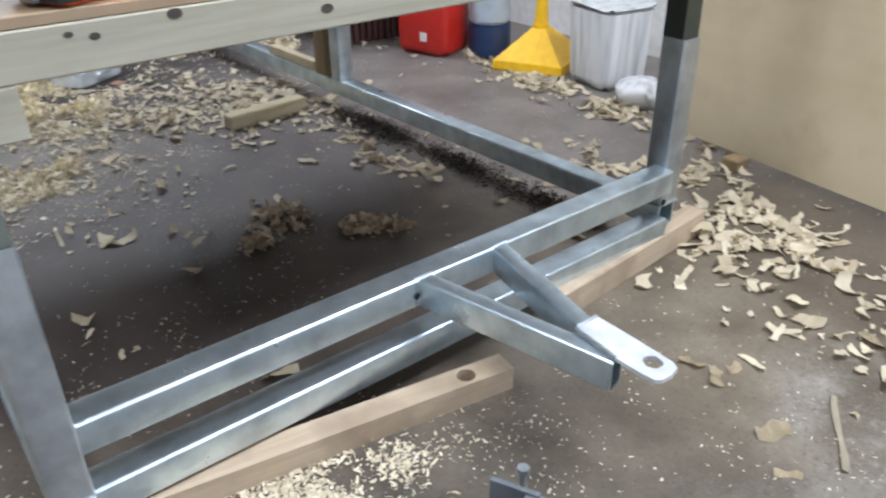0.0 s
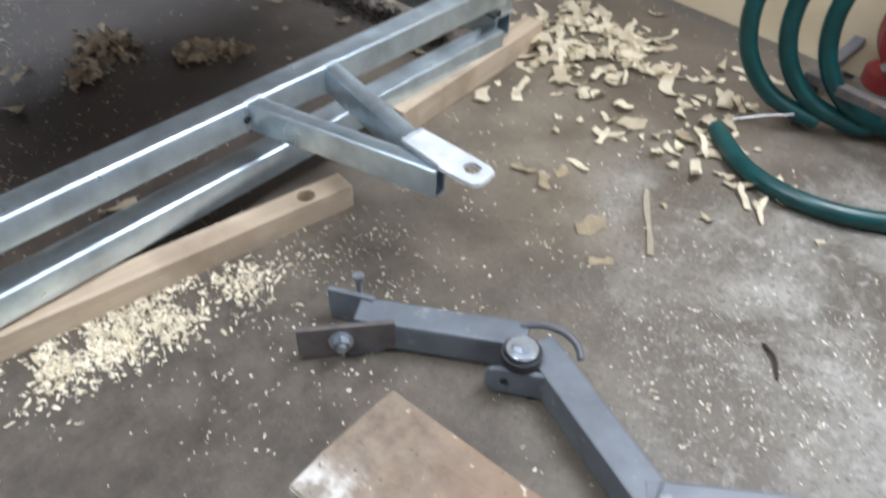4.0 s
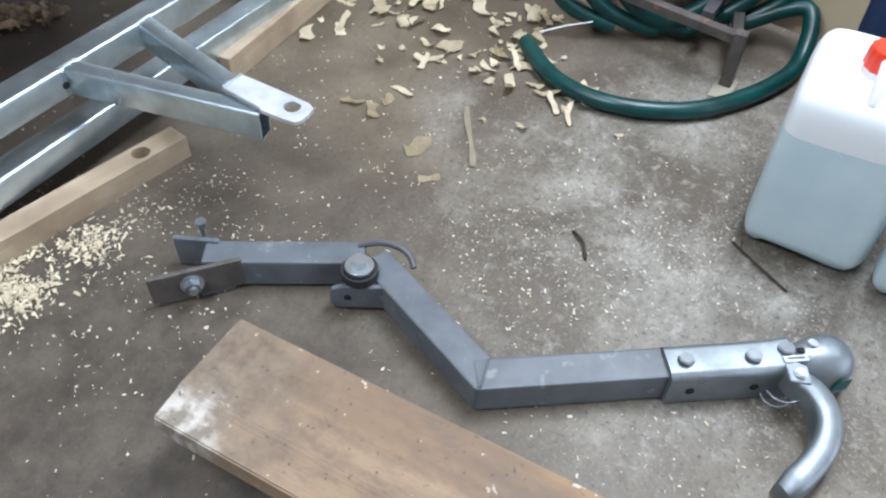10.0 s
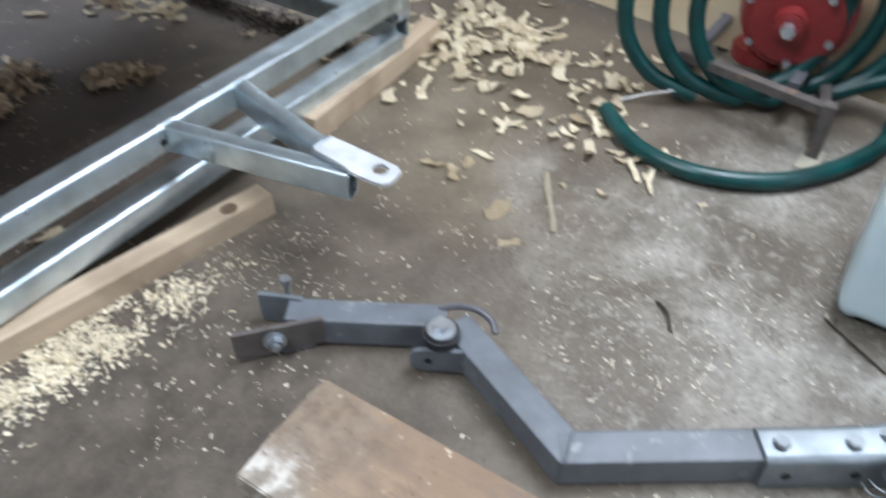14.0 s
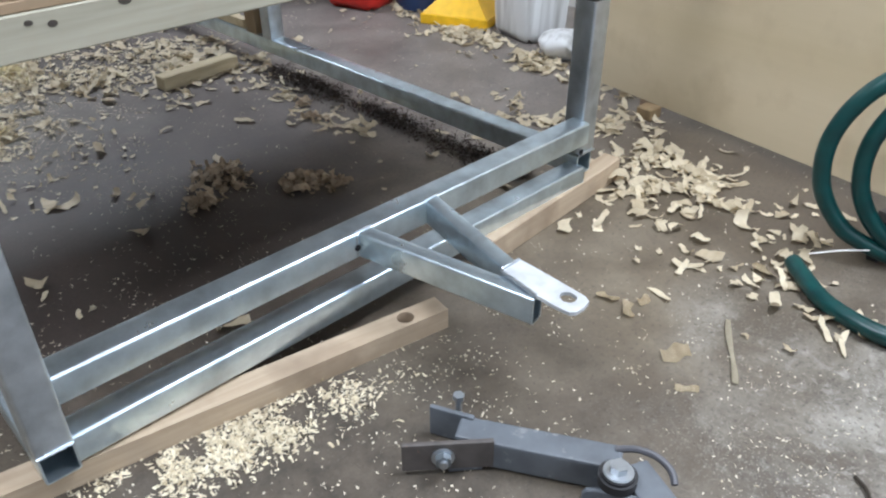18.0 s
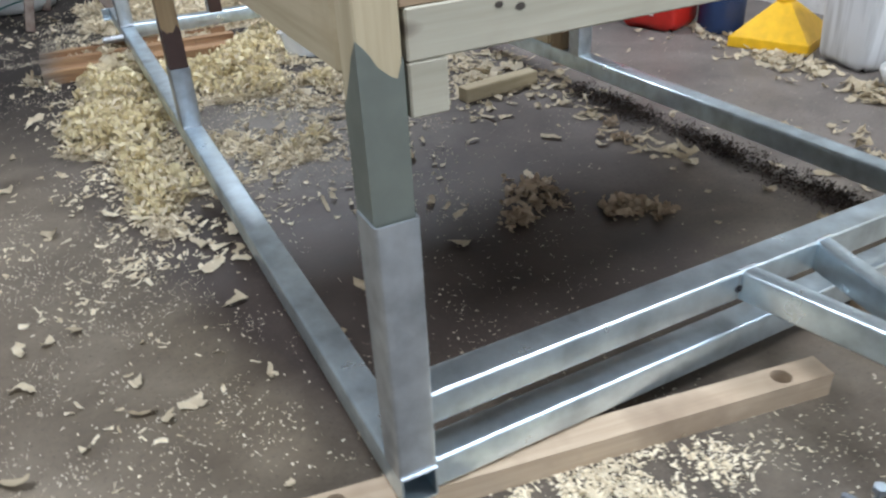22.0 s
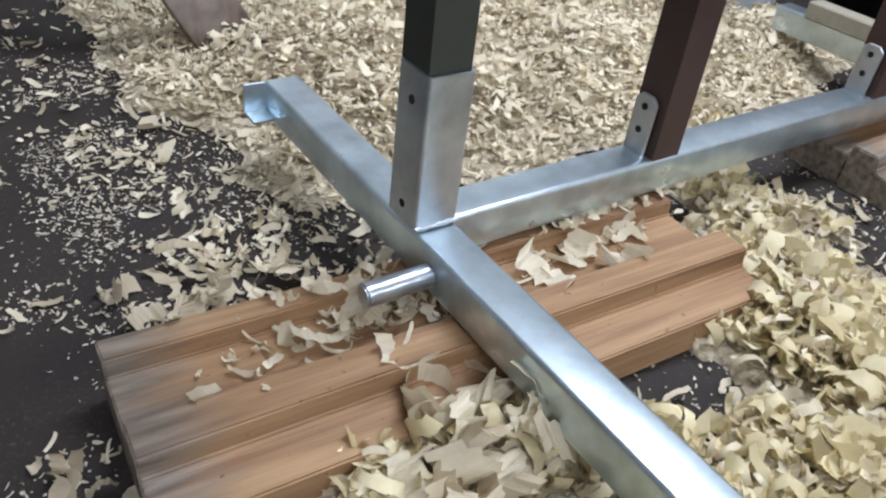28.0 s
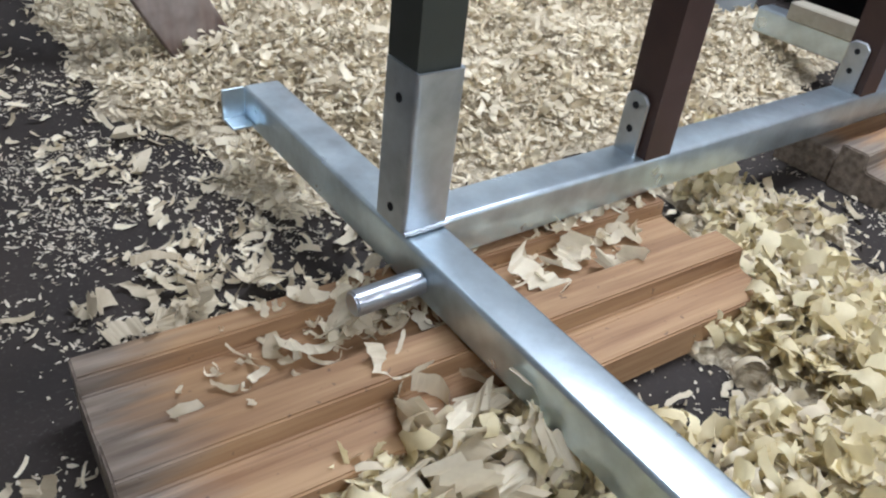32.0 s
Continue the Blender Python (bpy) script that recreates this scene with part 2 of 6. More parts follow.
    front_patch.operation = "DISTANCE"
    front_patch.inputs[1].default_value = (0.22, -0.3, 0)
    m.link(m.co, front_patch.inputs[0])
    edge_ = m.t.nodes.new("ShaderNodeMath")
    edge_.operation = "MULTIPLY_ADD"
    edge_.inputs[1].default_value = 0.6
    m.link(m.noise(6.0, 7, m.map(shift=False), 0.3, 0.7), edge_.inputs[0])
    m.link(front_patch.outputs["Value"], edge_.inputs[2])
    c = m.mix(clean, c, c2)
    c = m.mix(m.ramp(edge_.outputs[0], ((0.55, (0.8, 0.8, 0.8)), (1.0, (0, 0, 0)))), c, m.ramp(m.noise(16, 6, m.map(shift=False), 0.2, 0.7), ((0.35, (0.035, 0.028, 0.021)), (0.65, (0.115, 0.095, 0.073)))))
    # exposed grit and pits
    grit = m.noise(190, 3, m.map(shift=False), 0.0, 0.7)
    patch = m.ramp(m.noise(7, 5, m.map(shift=False), 0.3, 0.65), ((0.4, (0.15, 0.15, 0.15)), (0.62, (1, 1, 1))))
    c = m.mix(m.mix(1.0, m.ramp(grit, ((0.56, (0, 0, 0)), (0.66, (0.75, 0.75, 0.75)))), m.mix(1.0, patch, m.ramp(wob.outputs[0], ((0.6, (1, 1, 1)), (1.5, (0.12, 0.12, 0.12)))), "MULTIPLY"), "MULTIPLY"), c, (0.55, 0.53, 0.48))
    c = m.mix(m.ramp(m.noise(120, 3, m.map(shift=False), 0.0, 0.7), ((0.3, (0.7, 0.7, 0.7)), (0.42, (0, 0, 0)))), c, (0.04, 0.032, 0.026))
    c = m.mix(0.3, c, m.ramp(fine, ((0.3, (0.05, 0.045, 0.04)), (0.7, (0.25, 0.23, 0.2)))), "OVERLAY")
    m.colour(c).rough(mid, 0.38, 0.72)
    rgh = m.t.nodes.new("ShaderNodeMath")
    rgh.operation = "MULTIPLY_ADD"
    rgh.inputs[1].default_value = 0.28
    m.link(far.outputs[0], rgh.inputs[0])
    m.link(m.b.inputs["Roughness"].links[0].from_socket, rgh.inputs[2])
    m.link(rgh.outputs[0], m.b.inputs["Roughness"])
    return m.bump(fine, 0.25, 0.0015).m


def shaving_mat(name, dark, light, trans=0.25):
    m = Mat(name, 0.6)
    g = m.t.nodes.new("ShaderNodeNewGeometry")
    c = m.ramp(g.outputs["Random Per Island"], ((0.0, dark), (0.55, light), (1.0, tuple(min(1, x * 1.18) for x in light))))
    n = m.noise(60, 3, m.map((1, 1, 1)))
    c = m.mix(0.35, c, m.ramp(n, ((0.3, dark), (0.7, light))))
    trod = m.noise(5.0, 6, m.map(shift=False), 0.5, 0.65)
    c = m.mix(m.ramp(trod, ((0.5, (0, 0, 0)), (0.7, (0.35, 0.35, 0.35)))), c, tuple(x * 0.75 for x in dark))
    m.colour(c)
    thin = m.t.nodes.new("ShaderNodeBsdfTranslucent")
    m.link(c, thin.inputs["Color"])
    both = m.t.nodes.new("ShaderNodeMixShader")
    both.inputs[0].default_value = trans
    m.link(m.b.outputs[0], both.inputs[1])
    m.link(thin.outputs[0], both.inputs[2])
    m.link(both.outputs[0], m.t.nodes["Material Output"].inputs["Surface"])
    return m.m


def worn_hardwood():
    """Golden-brown hardwood, weathered grey at its sawn end."""
    m = Mat("weathered_red_hardwood", 0.6)
    v = m.map((1.6, 30, 30))
    g = m.noise(1.0, 5, v, 0.6)
    c = m.ramp(g, ((0.3, (0.185, 0.09, 0.038)), (0.5, (0.31, 0.178, 0.083)), (0.72, (0.45, 0.29, 0.145))))
    fine = m.noise(5.0, 4, v)
    c = m.mix(0.3, c, m.ramp(fine, ((0.35, (0.15, 0.07, 0.035)), (0.65, (0.46, 0.3, 0.165)))))
    sep = m.t.nodes.new("ShaderNodeSeparateXYZ")
    m.link(m.co, sep.inputs[0])
    w = m.t.nodes.new("ShaderNodeMath")
    w.operation = "MULTIPLY_ADD"
    w.inputs[1].default_value = 0.16
    m.link(m.noise(1.0, 4, m.map((4, 45, 45))), w.inputs[0])
    m.link(sep.outputs["X"], w.inputs[2])
    c = m.mix(m.ramp(w.outputs[0], ((0.1, (0.9, 0.9, 0.9)), (0.165, (0, 0, 0)))), c, m.ramp(m.noise(1.0, 4, m.map((9, 95, 95))), ((0.35, (0.1, 0.08, 0.063)), (0.65, (0.27, 0.23, 0.185)))))
    c = m.mix(m.ramp(m.noise(90, 3), ((0.68, (0, 0, 0)), (0.74, (0.7, 0.7, 0.7)))), c, (0.08, 0.05, 0.035))
    return m.colour(c).bump(fine, 0.3, 0.001).m


def old_board():
    """A weathered plank: amber brown with grey stains and grime, whitened at one corner."""
    m = Mat("stained_old_plank", 0.65)
    v = m.map((0.9, 12, 12))
    g = m.noise(1.0, 6, v, 0.3, 0.6)
    c = m.ramp(g, ((0.28, (0.14, 0.088, 0.05)), (0.5, (0.24, 0.16, 0.094)), (0.72, (0.34, 0.247, 0.157))))
    blot = m.noise(16.0, 8, m.map((0.6, 1.2, 1)), 0.2, 0.72)
    c = m.mix(m.ramp(blot, ((0.46, (0, 0, 0)), (0.64, (0.8, 0.8, 0.8)))), c, (0.13, 0.092, 0.065))
    amber = m.noise(6.0, 6, m.map((0.6, 1.4, 1)), 0.3, 0.6)
    c = m.mix(m.ramp(amber, ((0.52, (0, 0, 0)), (0.66, (0.6, 0.6, 0.6)))), c, (0.31, 0.18, 0.08))
    sep = m.t.nodes.new("ShaderNodeSeparateXYZ")
    m.link(m.co, sep.inputs[0])
    grey = m.t.nodes.new("ShaderNodeMath")
    grey.operation = "MULTIPLY_ADD"
    grey.inputs[1].default_value = 0.4
    m.link(m.noise(9, 7, None, 0.3, 0.7), grey.inputs[0])
    m.link(sep.outputs["X"], grey.inputs[2])
    c = m.mix(m.ramp(grey.outputs[0], ((0.2, (0.75, 0.75, 0.75)), (0.42, (0, 0, 0)))), c, m.ramp(m.noise(30, 6, None, 0.2, 0.7), ((0.35, (0.085, 0.064, 0.048)), (0.65, (0.22, 0.178, 0.132)))))
    corner = m.t.nodes.new("ShaderNodeVectorMath")
    corner.operation = "DISTANCE"
    corner.inputs[1].default_value = (0.03, -0.15, 0)
    m.link(m.co, corner.inputs[0])
    w = m.t.nodes.new("ShaderNodeMath")
    w.operation = "MULTIPLY_ADD"
    w.inputs[1].default_value = 0.12
    m.link(m.noise(26, 7, None, 0.5, 0.7), w.inputs[0])
    m.link(corner.outputs["Value"], w.inputs[2])
    c = m.mix(m.ramp(w.outputs[0], ((0.085, (0.85, 0.85, 0.85)), (0.125, (0, 0, 0)))), c, m.ramp(m.noise(45, 5), ((0.42, (0.2, 0.175, 0.14)), (0.62, (0.52, 0.49, 0.44)))))
    c = m.mix(m.ramp(m.noise(110, 3), ((0.66, (0, 0, 0)), (0.73, (0.85, 0.85, 0.85)))), c, (0.05, 0.035, 0.025))
    c = m.mix(m.ramp(m.noise(60, 2), ((0.7, (0, 0, 0)), (0.75, (0.8, 0.8, 0.8)))), c, (0.56, 0.5, 0.4))
    return m.colour(c).rough(g, 0.5, 0.8).bump(m.noise(3.0, 6, v, 0.4, 0.7), 0.55, 0.002).m


PACK = worn_hardwood()
PLANK = old_board()
CONCRETE = concrete()
GALV = galvanised("galvanised_steel")
GALV_DARK = galvanised("dull_galvanised_steel", (0.6, 0.66, 0.71), 0.28, 0.48)
ZINC = galvanised("bright_zinc", (0.6, 0.64, 0.68), 0.22, 0.42)
COUPLE = galvanised("dull_zinc_coupling", (0.28, 0.315, 0.34), 0.34, 0.58, 0.75)
BOLT = galvanised("dull_grey_bolt", (0.22, 0.24, 0.26), 0.4, 0.6, 0.7)
RUST = paint("rusty_dark_steel", (0.115, 0.1, 0.092), 0.55, (0.2, 0.125, 0.08), 0.5)
SILVER = galvanised("new_zinc_plate", (0.74, 0.77, 0.8), 0.35, 0.5, 0.35)
GREY_PAINT = paint("grey_primer", (0.125, 0.139, 0.156), 0.45, (0.2, 0.21, 0.215), 0.35)
PINE = wood("pale_pine", (0.32, 0.265, 0.16), (0.48, 0.415, 0.28), None, 2)
PINE_TAN = wood("tan_treated_pine", (0.19, 0.13, 0.065), (0.32, 0.23, 0.125), None, 2)
PINE_X = wood("pale_pine_rail", (0.4, 0.33, 0.2), (0.58, 0.5, 0.34), None, 0)
PINE_Y = wood("pale_pine_side_rail", (0.3, 0.25, 0.15), (0.45, 0.385, 0.26), (0.33, 0.26, 0.15), 1, knots=True)
BEAM = wood("weathered_grey_pine", (0.25, 0.235, 0.175), (0.385, 0.365, 0.29), (0.3, 0.26, 0.2), 0, knots=True)
STRIP = wood("pinkish_timber", (0.34, 0.255, 0.17), (0.5, 0.4, 0.285), (0.25, 0.185, 0.125), 0)
BOARD = wood("weathered_brown_board", (0.14, 0.088, 0.055), (0.31, 0.205, 0.135), (0.42, 0.36, 0.29), 0, 0.7, 14)
REDWOOD = wood("red_hardwood", (0.19, 0.092, 0.055), (0.37, 0.215, 0.135), (0.42, 0.33, 0.26), 0)
BROWN = wood("brown_hardwood", (0.22, 0.145, 0.1), (0.36, 0.26, 0.19), None, 1)
WARM = wood("warm_planed_pine", (0.42, 0.29, 0.175), (0.58, 0.43, 0.28), None, 0)
PLY = wood("plywood_deck", (0.215, 0.15, 0.088), (0.345, 0.255, 0.158), (0.25, 0.165, 0.095), 0, 0.45, 8)
PLY_WALL = wood("pale_plywood_sheet", (0.5, 0.41, 0.255), (0.62, 0.525, 0.36), (0.49, 0.4, 0.26), 1, 0.38, 3)
GREEN_DIP = paint("dark_green_timber_paint", (0.035, 0.04, 0.032), 0.4)
SAGE_DIP = paint("grey_green_timber_paint", (0.12, 0.135, 0.115), 0.45)
BROWN_DIP = paint("dark_brown_timber_paint", (0.055, 0.028, 0.022), 0.4)
DARKWOOD = wood("grimy_brown_timber", (0.05, 0.032, 0.025), (0.17, 0.112, 0.083), (0.36, 0.32, 0.28), 2)
SHAVING = shaving_mat("pale_wood_shavings", (0.49, 0.4, 0.255), (0.84, 0.765, 0.585))
SHAVING_FRESH = shaving_mat("fresh_yellow_shavings", (0.52, 0.42, 0.21), (0.86, 0.775, 0.52))
SHAVING_DULL = shaving_mat("trodden_wood_shavings", (0.42, 0.34, 0.22), (0.7, 0.62, 0.455))
SAWDUST = shaving_mat("sawdust", (0.5, 0.43, 0.31), (0.72, 0.66, 0.54))
BLACK = plain("black_rubber", (0.018, 0.018, 0.02), 0.55)
# near-black for holes, recesses and dark panels: shade put into the colour
SHADE_BLACK = plain("dark_hollow", (0.01, 0.01, 0.012), 0.9)
RED = plain("red_plastic", (0.5, 0.02, 0.012), 0.4)
RED_PAINT = plain("worn_red_paint", (0.2, 0.02, 0.02), 0.45)
YELLOW = plain("yellow_plastic", (0.85, 0.5, 0.01), 0.4)
ORANGE = plain("orange_plastic", (0.85, 0.13, 0.01), 0.4)
TEAL = plain("teal_plastic", (0.004, 0.09, 0.08), 0.3)
BLUE = plain("dark_blue_plastic", (0.015, 0.035, 0.1), 0.4)
WHITE = plain("white_plastic", (0.75, 0.75, 0.73), 0.4)
GREYP = plain("pale_grey_plastic", (0.36, 0.41, 0.46), 0.45)
DKGREY = plain("dark_grey_plastic", (0.09, 0.09, 0.1), 0.5)
HEATER = plain("orange_varnished_timber", (0.42, 0.15, 0.055), 0.4)
TEAL_STEEL = galvanised("blue_grey_steel_tube", (0.38, 0.48, 0.52), 0.38, 0.56, 0.7)
MAHOG = wood("red_brown_cabinet_wood", (0.12, 0.022, 0.013), (0.22, 0.052, 0.028), None, 1, 0.4, 10)
# pale colours of the unseen room shell, chosen to bounce fill light
WALL = plain("pale_bounce_surface", (0.7, 0.7, 0.68), 0.85)
CEIL = plain("pale_bounce_ceiling", (0.72, 0.73, 0.74), 0.7)

# ---- shaping helpers ----


def part(name, bm, material, parent=None, label=""):
    """Links a bmesh as one mesh object, under a thing or a part if one is given."""
    me = bpy.data.meshes.new(name)
    bm.to_mesh(me)
    bm.free()
    me.materials.append(material)
    ob = new(name, me)
    if parent:
        ob.parent = parent
    if label:
        ob["label"] = label
    return ob


def thing(name, label, category, m=None, group="", kind=""):
    ob = new(name)
    ob.empty_display_size = 0.05
    if m is not None:
        ob.matrix_world = m
    return tagged(ob, label, category, group, kind)


def box(x0, x1, y0, y1, z0, z1, bevel=0.002, bm=None, seg=1):
    own = bm is None
    b = bmesh.new()
    bmesh.ops.create_cube(b, size=1.0)
    bmesh.ops.scale(b, vec=(x1 - x0, y1 - y0, z1 - z0), verts=b.verts)
    bmesh.ops.translate(b, vec=((x0 + x1) / 2, (y0 + y1) / 2, (z0 + z1) / 2), verts=b.verts)
    if bevel:
        bmesh.ops.bevel(b, geom=b.edges[:], offset=bevel, segments=seg, affect="EDGES", profile=0.6)
    if own:
        return b
    return merge(bm, b)


def merge(bm, b):
    me = bpy.data.meshes.new("tmp")
    b.to_mesh(me)
    b.free()
    bm.from_mesh(me)
    bpy.data.meshes.remove(me)
    return bm


def moved(b, m):
    bmesh.ops.transform(b, matrix=m, verts=b.verts)
    return b


def cyl(r, h, n=24, r2=None, bevel=0.0):
    """A cylinder or cone along z from 0 to h."""
    b = bmesh.new()
    bmesh.ops.create_cone(b, cap_ends=True, segments=n, radius1=r, radius2=r if r2 is None else r2, depth=h)
    bmesh.ops.translate(b, vec=(0, 0, h / 2), verts=b.verts)
    if bevel:
        rim = [e for e in b.edges if len(e.link_faces) == 2 and any(len(f.verts) > 4 for f in e.link_faces)]
        bmesh.ops.bevel(b, geom=rim, offset=bevel, segments=2, affect="EDGES")
    smooth(b)
    return b


def smooth(b, angle=0.7):
    for f in b.faces:
        f.smooth = True
    for e in b.edges:
        if len(e.link_faces) == 2 and e.calc_face_angle(0) > angle:
            e.smooth = False
    return b


def tube(w, h, length, wall=0.003, r=0.005, open_ends=True):
    """A square steel tube along y from 0 to length; x from 0 to w, z from 0 to h, hollow and with rounded corners."""
    def ring(i, rad):
        pts = []
        for cx, cz, a0 in ((w - i - rad, h - i - rad, 0), (i + rad, h - i - rad, 90), (i + rad, i + rad, 180), (w - i - rad, i + rad, 270)):
            for k in range(4):
                a = radians(a0 + 30 * k)
                pts.append((cx + rad * math.cos(a), cz + rad * math.sin(a)))
        return pts
    b = bmesh.new()
    out, inn = ring(0, r), ring(wall, max(0.001, r - wall))
    rows = [[b.verts.new((x, y, z)) for x, z in p] for p, y in ((out, 0), (out, length), (inn, length), (inn, 0))]
    n = len(out)
    for a, c in ((0, 1), (1, 2), (2, 3), (3, 0)):
        for k in range(n):
            b.faces.new((rows[a][k], rows[a][(k + 1) % n], rows[c][(k + 1) % n], rows[c][k]))
    bmesh.ops.recalc_face_normals(b, faces=b.faces)
    return smooth(b, 0.6)


def sweep(points, r, n=12, closed=False):
    """A round bar along a line of points."""
    b = bmesh.new()
    pts = [Vector(p) for p in points]
    rings, s = [], None
    for i, p in enumerate(pts):
        d = (pts[min(i + 1, len(pts) - 1)] - pts[max(i - 1, 0)]).normalized()
        if s is None:
            s = d.orthogonal().normalized()
        s = (s - d * s.dot(d)).normalized()
        u = s.cross(d)
        rings.append([b.verts.new(p + r * (math.cos(2 * math.pi * k / n) * s + math.sin(2 * math.pi * k / n) * u)) for k in range(n)])
    for a, c in zip(rings, rings[1:]):
        for k in range(n):
            b.faces.new((a[k], a[(k + 1) % n], c[(k + 1) % n], c[k]))
    b.faces.new(rings[0][::-1])
    b.faces.new(rings[-1])
    bmesh.ops.recalc_face_normals(b, faces=b.faces)
    return smooth(b)


def prism(outline, z0, z1, bevel=0.0015):
    """A flat plate of that outline (x, y) between two heights."""
    b = bmesh.new()
    f = b.faces.new([b.verts.new((x, y, z0)) for x, y in outline])
    ex = bmesh.ops.extrude_face_region(b, geom=[f])
    bmesh.ops.translate(b, vec=(0, 0, z1 - z0), verts=[v for v in ex["geom"] if isinstance(v, bmesh.types.BMVert)])
    bmesh.ops.recalc_face_normals(b, faces=b.faces)
    if bevel:
        bmesh.ops.bevel(b, geom=b.edges[:], offset=bevel, segments=1, affect="EDGES")
    return b


def structure(name, b, material, label):
    return tagged(part(name, b, material), label, name.split("_")[0], kind="structure")


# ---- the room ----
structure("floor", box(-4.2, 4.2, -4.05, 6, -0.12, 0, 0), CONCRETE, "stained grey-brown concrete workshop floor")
# walls, ceiling and outside ground are never in view, added for bounced light
structure("wall_west", box(-4.12, -4, -4, 6, 0, 2.5, 0), WALL, "unseen pale wall added to enclose the room and bounce light")
structure("wall_east", box(2.5, 2.62, -4, 6, 0, 2.5, 0), WALL, "unseen pale wall added to enclose the room and bounce light")
structure("wall_north", box(-4, 2.5, 4.6, 4.72, 0, 2.5, 0), WALL, "unseen pale wall added to enclose the room and bounce light")
b = box(-4, -0.6, -4.12, -4, 0, 2.5, 0)
box(2.2, 2.5, -4.12, -4, 0, 2.5, 0, b)
box(-0.6, 2.2, -4.12, -4, 2.2, 2.5, 0, b)
structure("wall_south", b, WALL, "unseen pale wall added with an assumed open doorway")
structure("ceiling", box(-4.12, 2.62, -4.12, 4.72, 2.5, 2.6, 0), CEIL, "unseen pale grey ceiling added to bounce light")
structure("ground", box(-20, 20, -40, -4, -0.2, -0.02, 0), WALL, "unseen pale ground added outside the assumed doorway")

# ---- the steel frame ----
S = 0.05
TILT_Y = math.degrees(math.atan2(0.032, 2.555))
frame_m = pose(0, 0, 0.045, TILT_Y, 0, 0)
steel = thing("trailer_frame", "galvanised square-tube steel trailer frame standing on timber packers", "frame", frame_m)
part("side_rail", moved(tube(S, S, 2.92), pose(0, 0, 0)), GALV, steel)
FAR = pose(1.211, 0.047, 0.021, -0.78, 0, 1.45)
part("side_rail", moved(tube(S, S, 2.9), FAR), GALV, steel)


def xtube(w, h, x0, x1, y, z):
    return moved(tube(w, h, x1 - x0), pose(x0, y + w, z, 0, 0, -90))


part("lower_front_rail", moved(tube(S, S, 1.165), pose(0.05, 0.058, 0.0, 0, 0, 0) @ pose(0, 0, 0, 0, -1.1, -89.0)), GALV, steel)
part("upper_front_rail", moved(tube(S, S, 1.165), pose(0.05, 0.062, 0.108, 0, 0, -89.2)), GALV, steel)
part("rear_cross_rail", xtube(S, S, 0.05, 1.165, 2.547, 0.004), GALV, steel)


def bead(p, q, r=0.0026):
    """One rippled run of weld from p to q."""
    p, q = Vector(p), Vector(q)
    return sweep([p.lerp(q, k / 12) + Vector((0, 0, 0.0009 * math.sin(k * 2.1))) for k in range(13)], r, 8)


def socket(x, y, h, z=0.05, w=0.052):
    s = part("post_socket", moved(tube(w, w, h), pose(x - 0.001, y + w, z, 90, 0, 0)), GALV_DARK, steel)
    part("weld_bead", bead((x, y - 0.001, z + 0.001), (x + 0.05, y - 0.001, z + 0.001)), GALV_DARK, s)
    return s


socket(0, 0, 0.358)
socket(1.215, 0.046, 0.342, 0.074)
socket(0, 1.354, 0.155)
socket(1.178, 1.26, 0.17, 0.052)
socket(0, 2.545, 0.162, 0.053)
socket(1.158, 2.55, 0.16, 0.036)
for x, y in ((-0.075, 2.511), (1.212, 2.511)):
    part("axle_stub", moved(cyl(0.0125, 0.076, 24, None, 0.002), pose(x, y, 0.022, 0, 90, 0)), ZINC, steel)
# the drawbar tongue
part("tongue_arm", moved(tube(0.03, 0.05, 0.336), pose(0.597, 0.027, 0.107, 0, 0, 193)), GALV, steel)
part("tongue_arm", moved(tube(0.03, 0.05, 0.285), pose(0.7585, 0.03, 0.107, 0, 0, 167.5)), GALV, steel)
plate = bmesh.new()
edge = [(0.659, -0.226), (0.68, -0.226), (0.701, -0.226), (0.7015, -0.25), (0.701, -0.3), (0.7, -0.335), (0.699, -0.36), (0.693, -0.372), (0.676, -0.376), (0.659, -0.375), (0.651, -0.369), (0.648, -0.345), (0.648, -0.3), (0.654, -0.25)]
tops = []
for z in (0.1645, 0.1585):
    rim = [plate.verts.new((x, y, z)) for x, y in edge]
    bore = [plate.verts.new((0.6785 + 0.0135 * math.cos(a), -0.344 + 0.0135 * math.sin(a), z)) for a in [math.atan2(y + 0.344, x - 0.6785) for x, y in edge]]
    for k in range(len(edge)):
        plate.faces.new((rim[k], rim[(k + 1) % len(edge)], bore[(k + 1) % len(edge)], bore[k]))
    tops.append((rim, bore))
for k in range(len(edge)):
    q = (k + 1) % len(edge)
    plate.faces.new((tops[0][0][k], tops[0][0][q], tops[1][0][q], tops[1][0][k]))
    plate.faces.new((tops[0][1][k], tops[0][1][q], tops[1][1][q], tops[1][1][k]))
bmesh.ops.recalc_face_normals(plate, faces=plate.faces)
hitch = part("hitch_plate", plate, SILVER, steel, "bright plate with a round pin hole")


part("weld_bead", bead((0.657, -0.228, 0.1625), (0.649, -0.308, 0.1625), 0.0034), ZINC, hitch)
for p, q in (((0.5645, 0.0245, 0.158), (0.5975, 0.0265, 0.158)), ((0.726, 0.0255, 0.158), (0.7585, 0.0275, 0.158)), ((0.563, 0.0205, 0.112), (0.5635, 0.0205, 0.154)), ((0.6585, -0.2275, 0.1655), (0.7, -0.2275, 0.1655))):
    part("weld_bead", bead(p, q), GALV_DARK, steel)
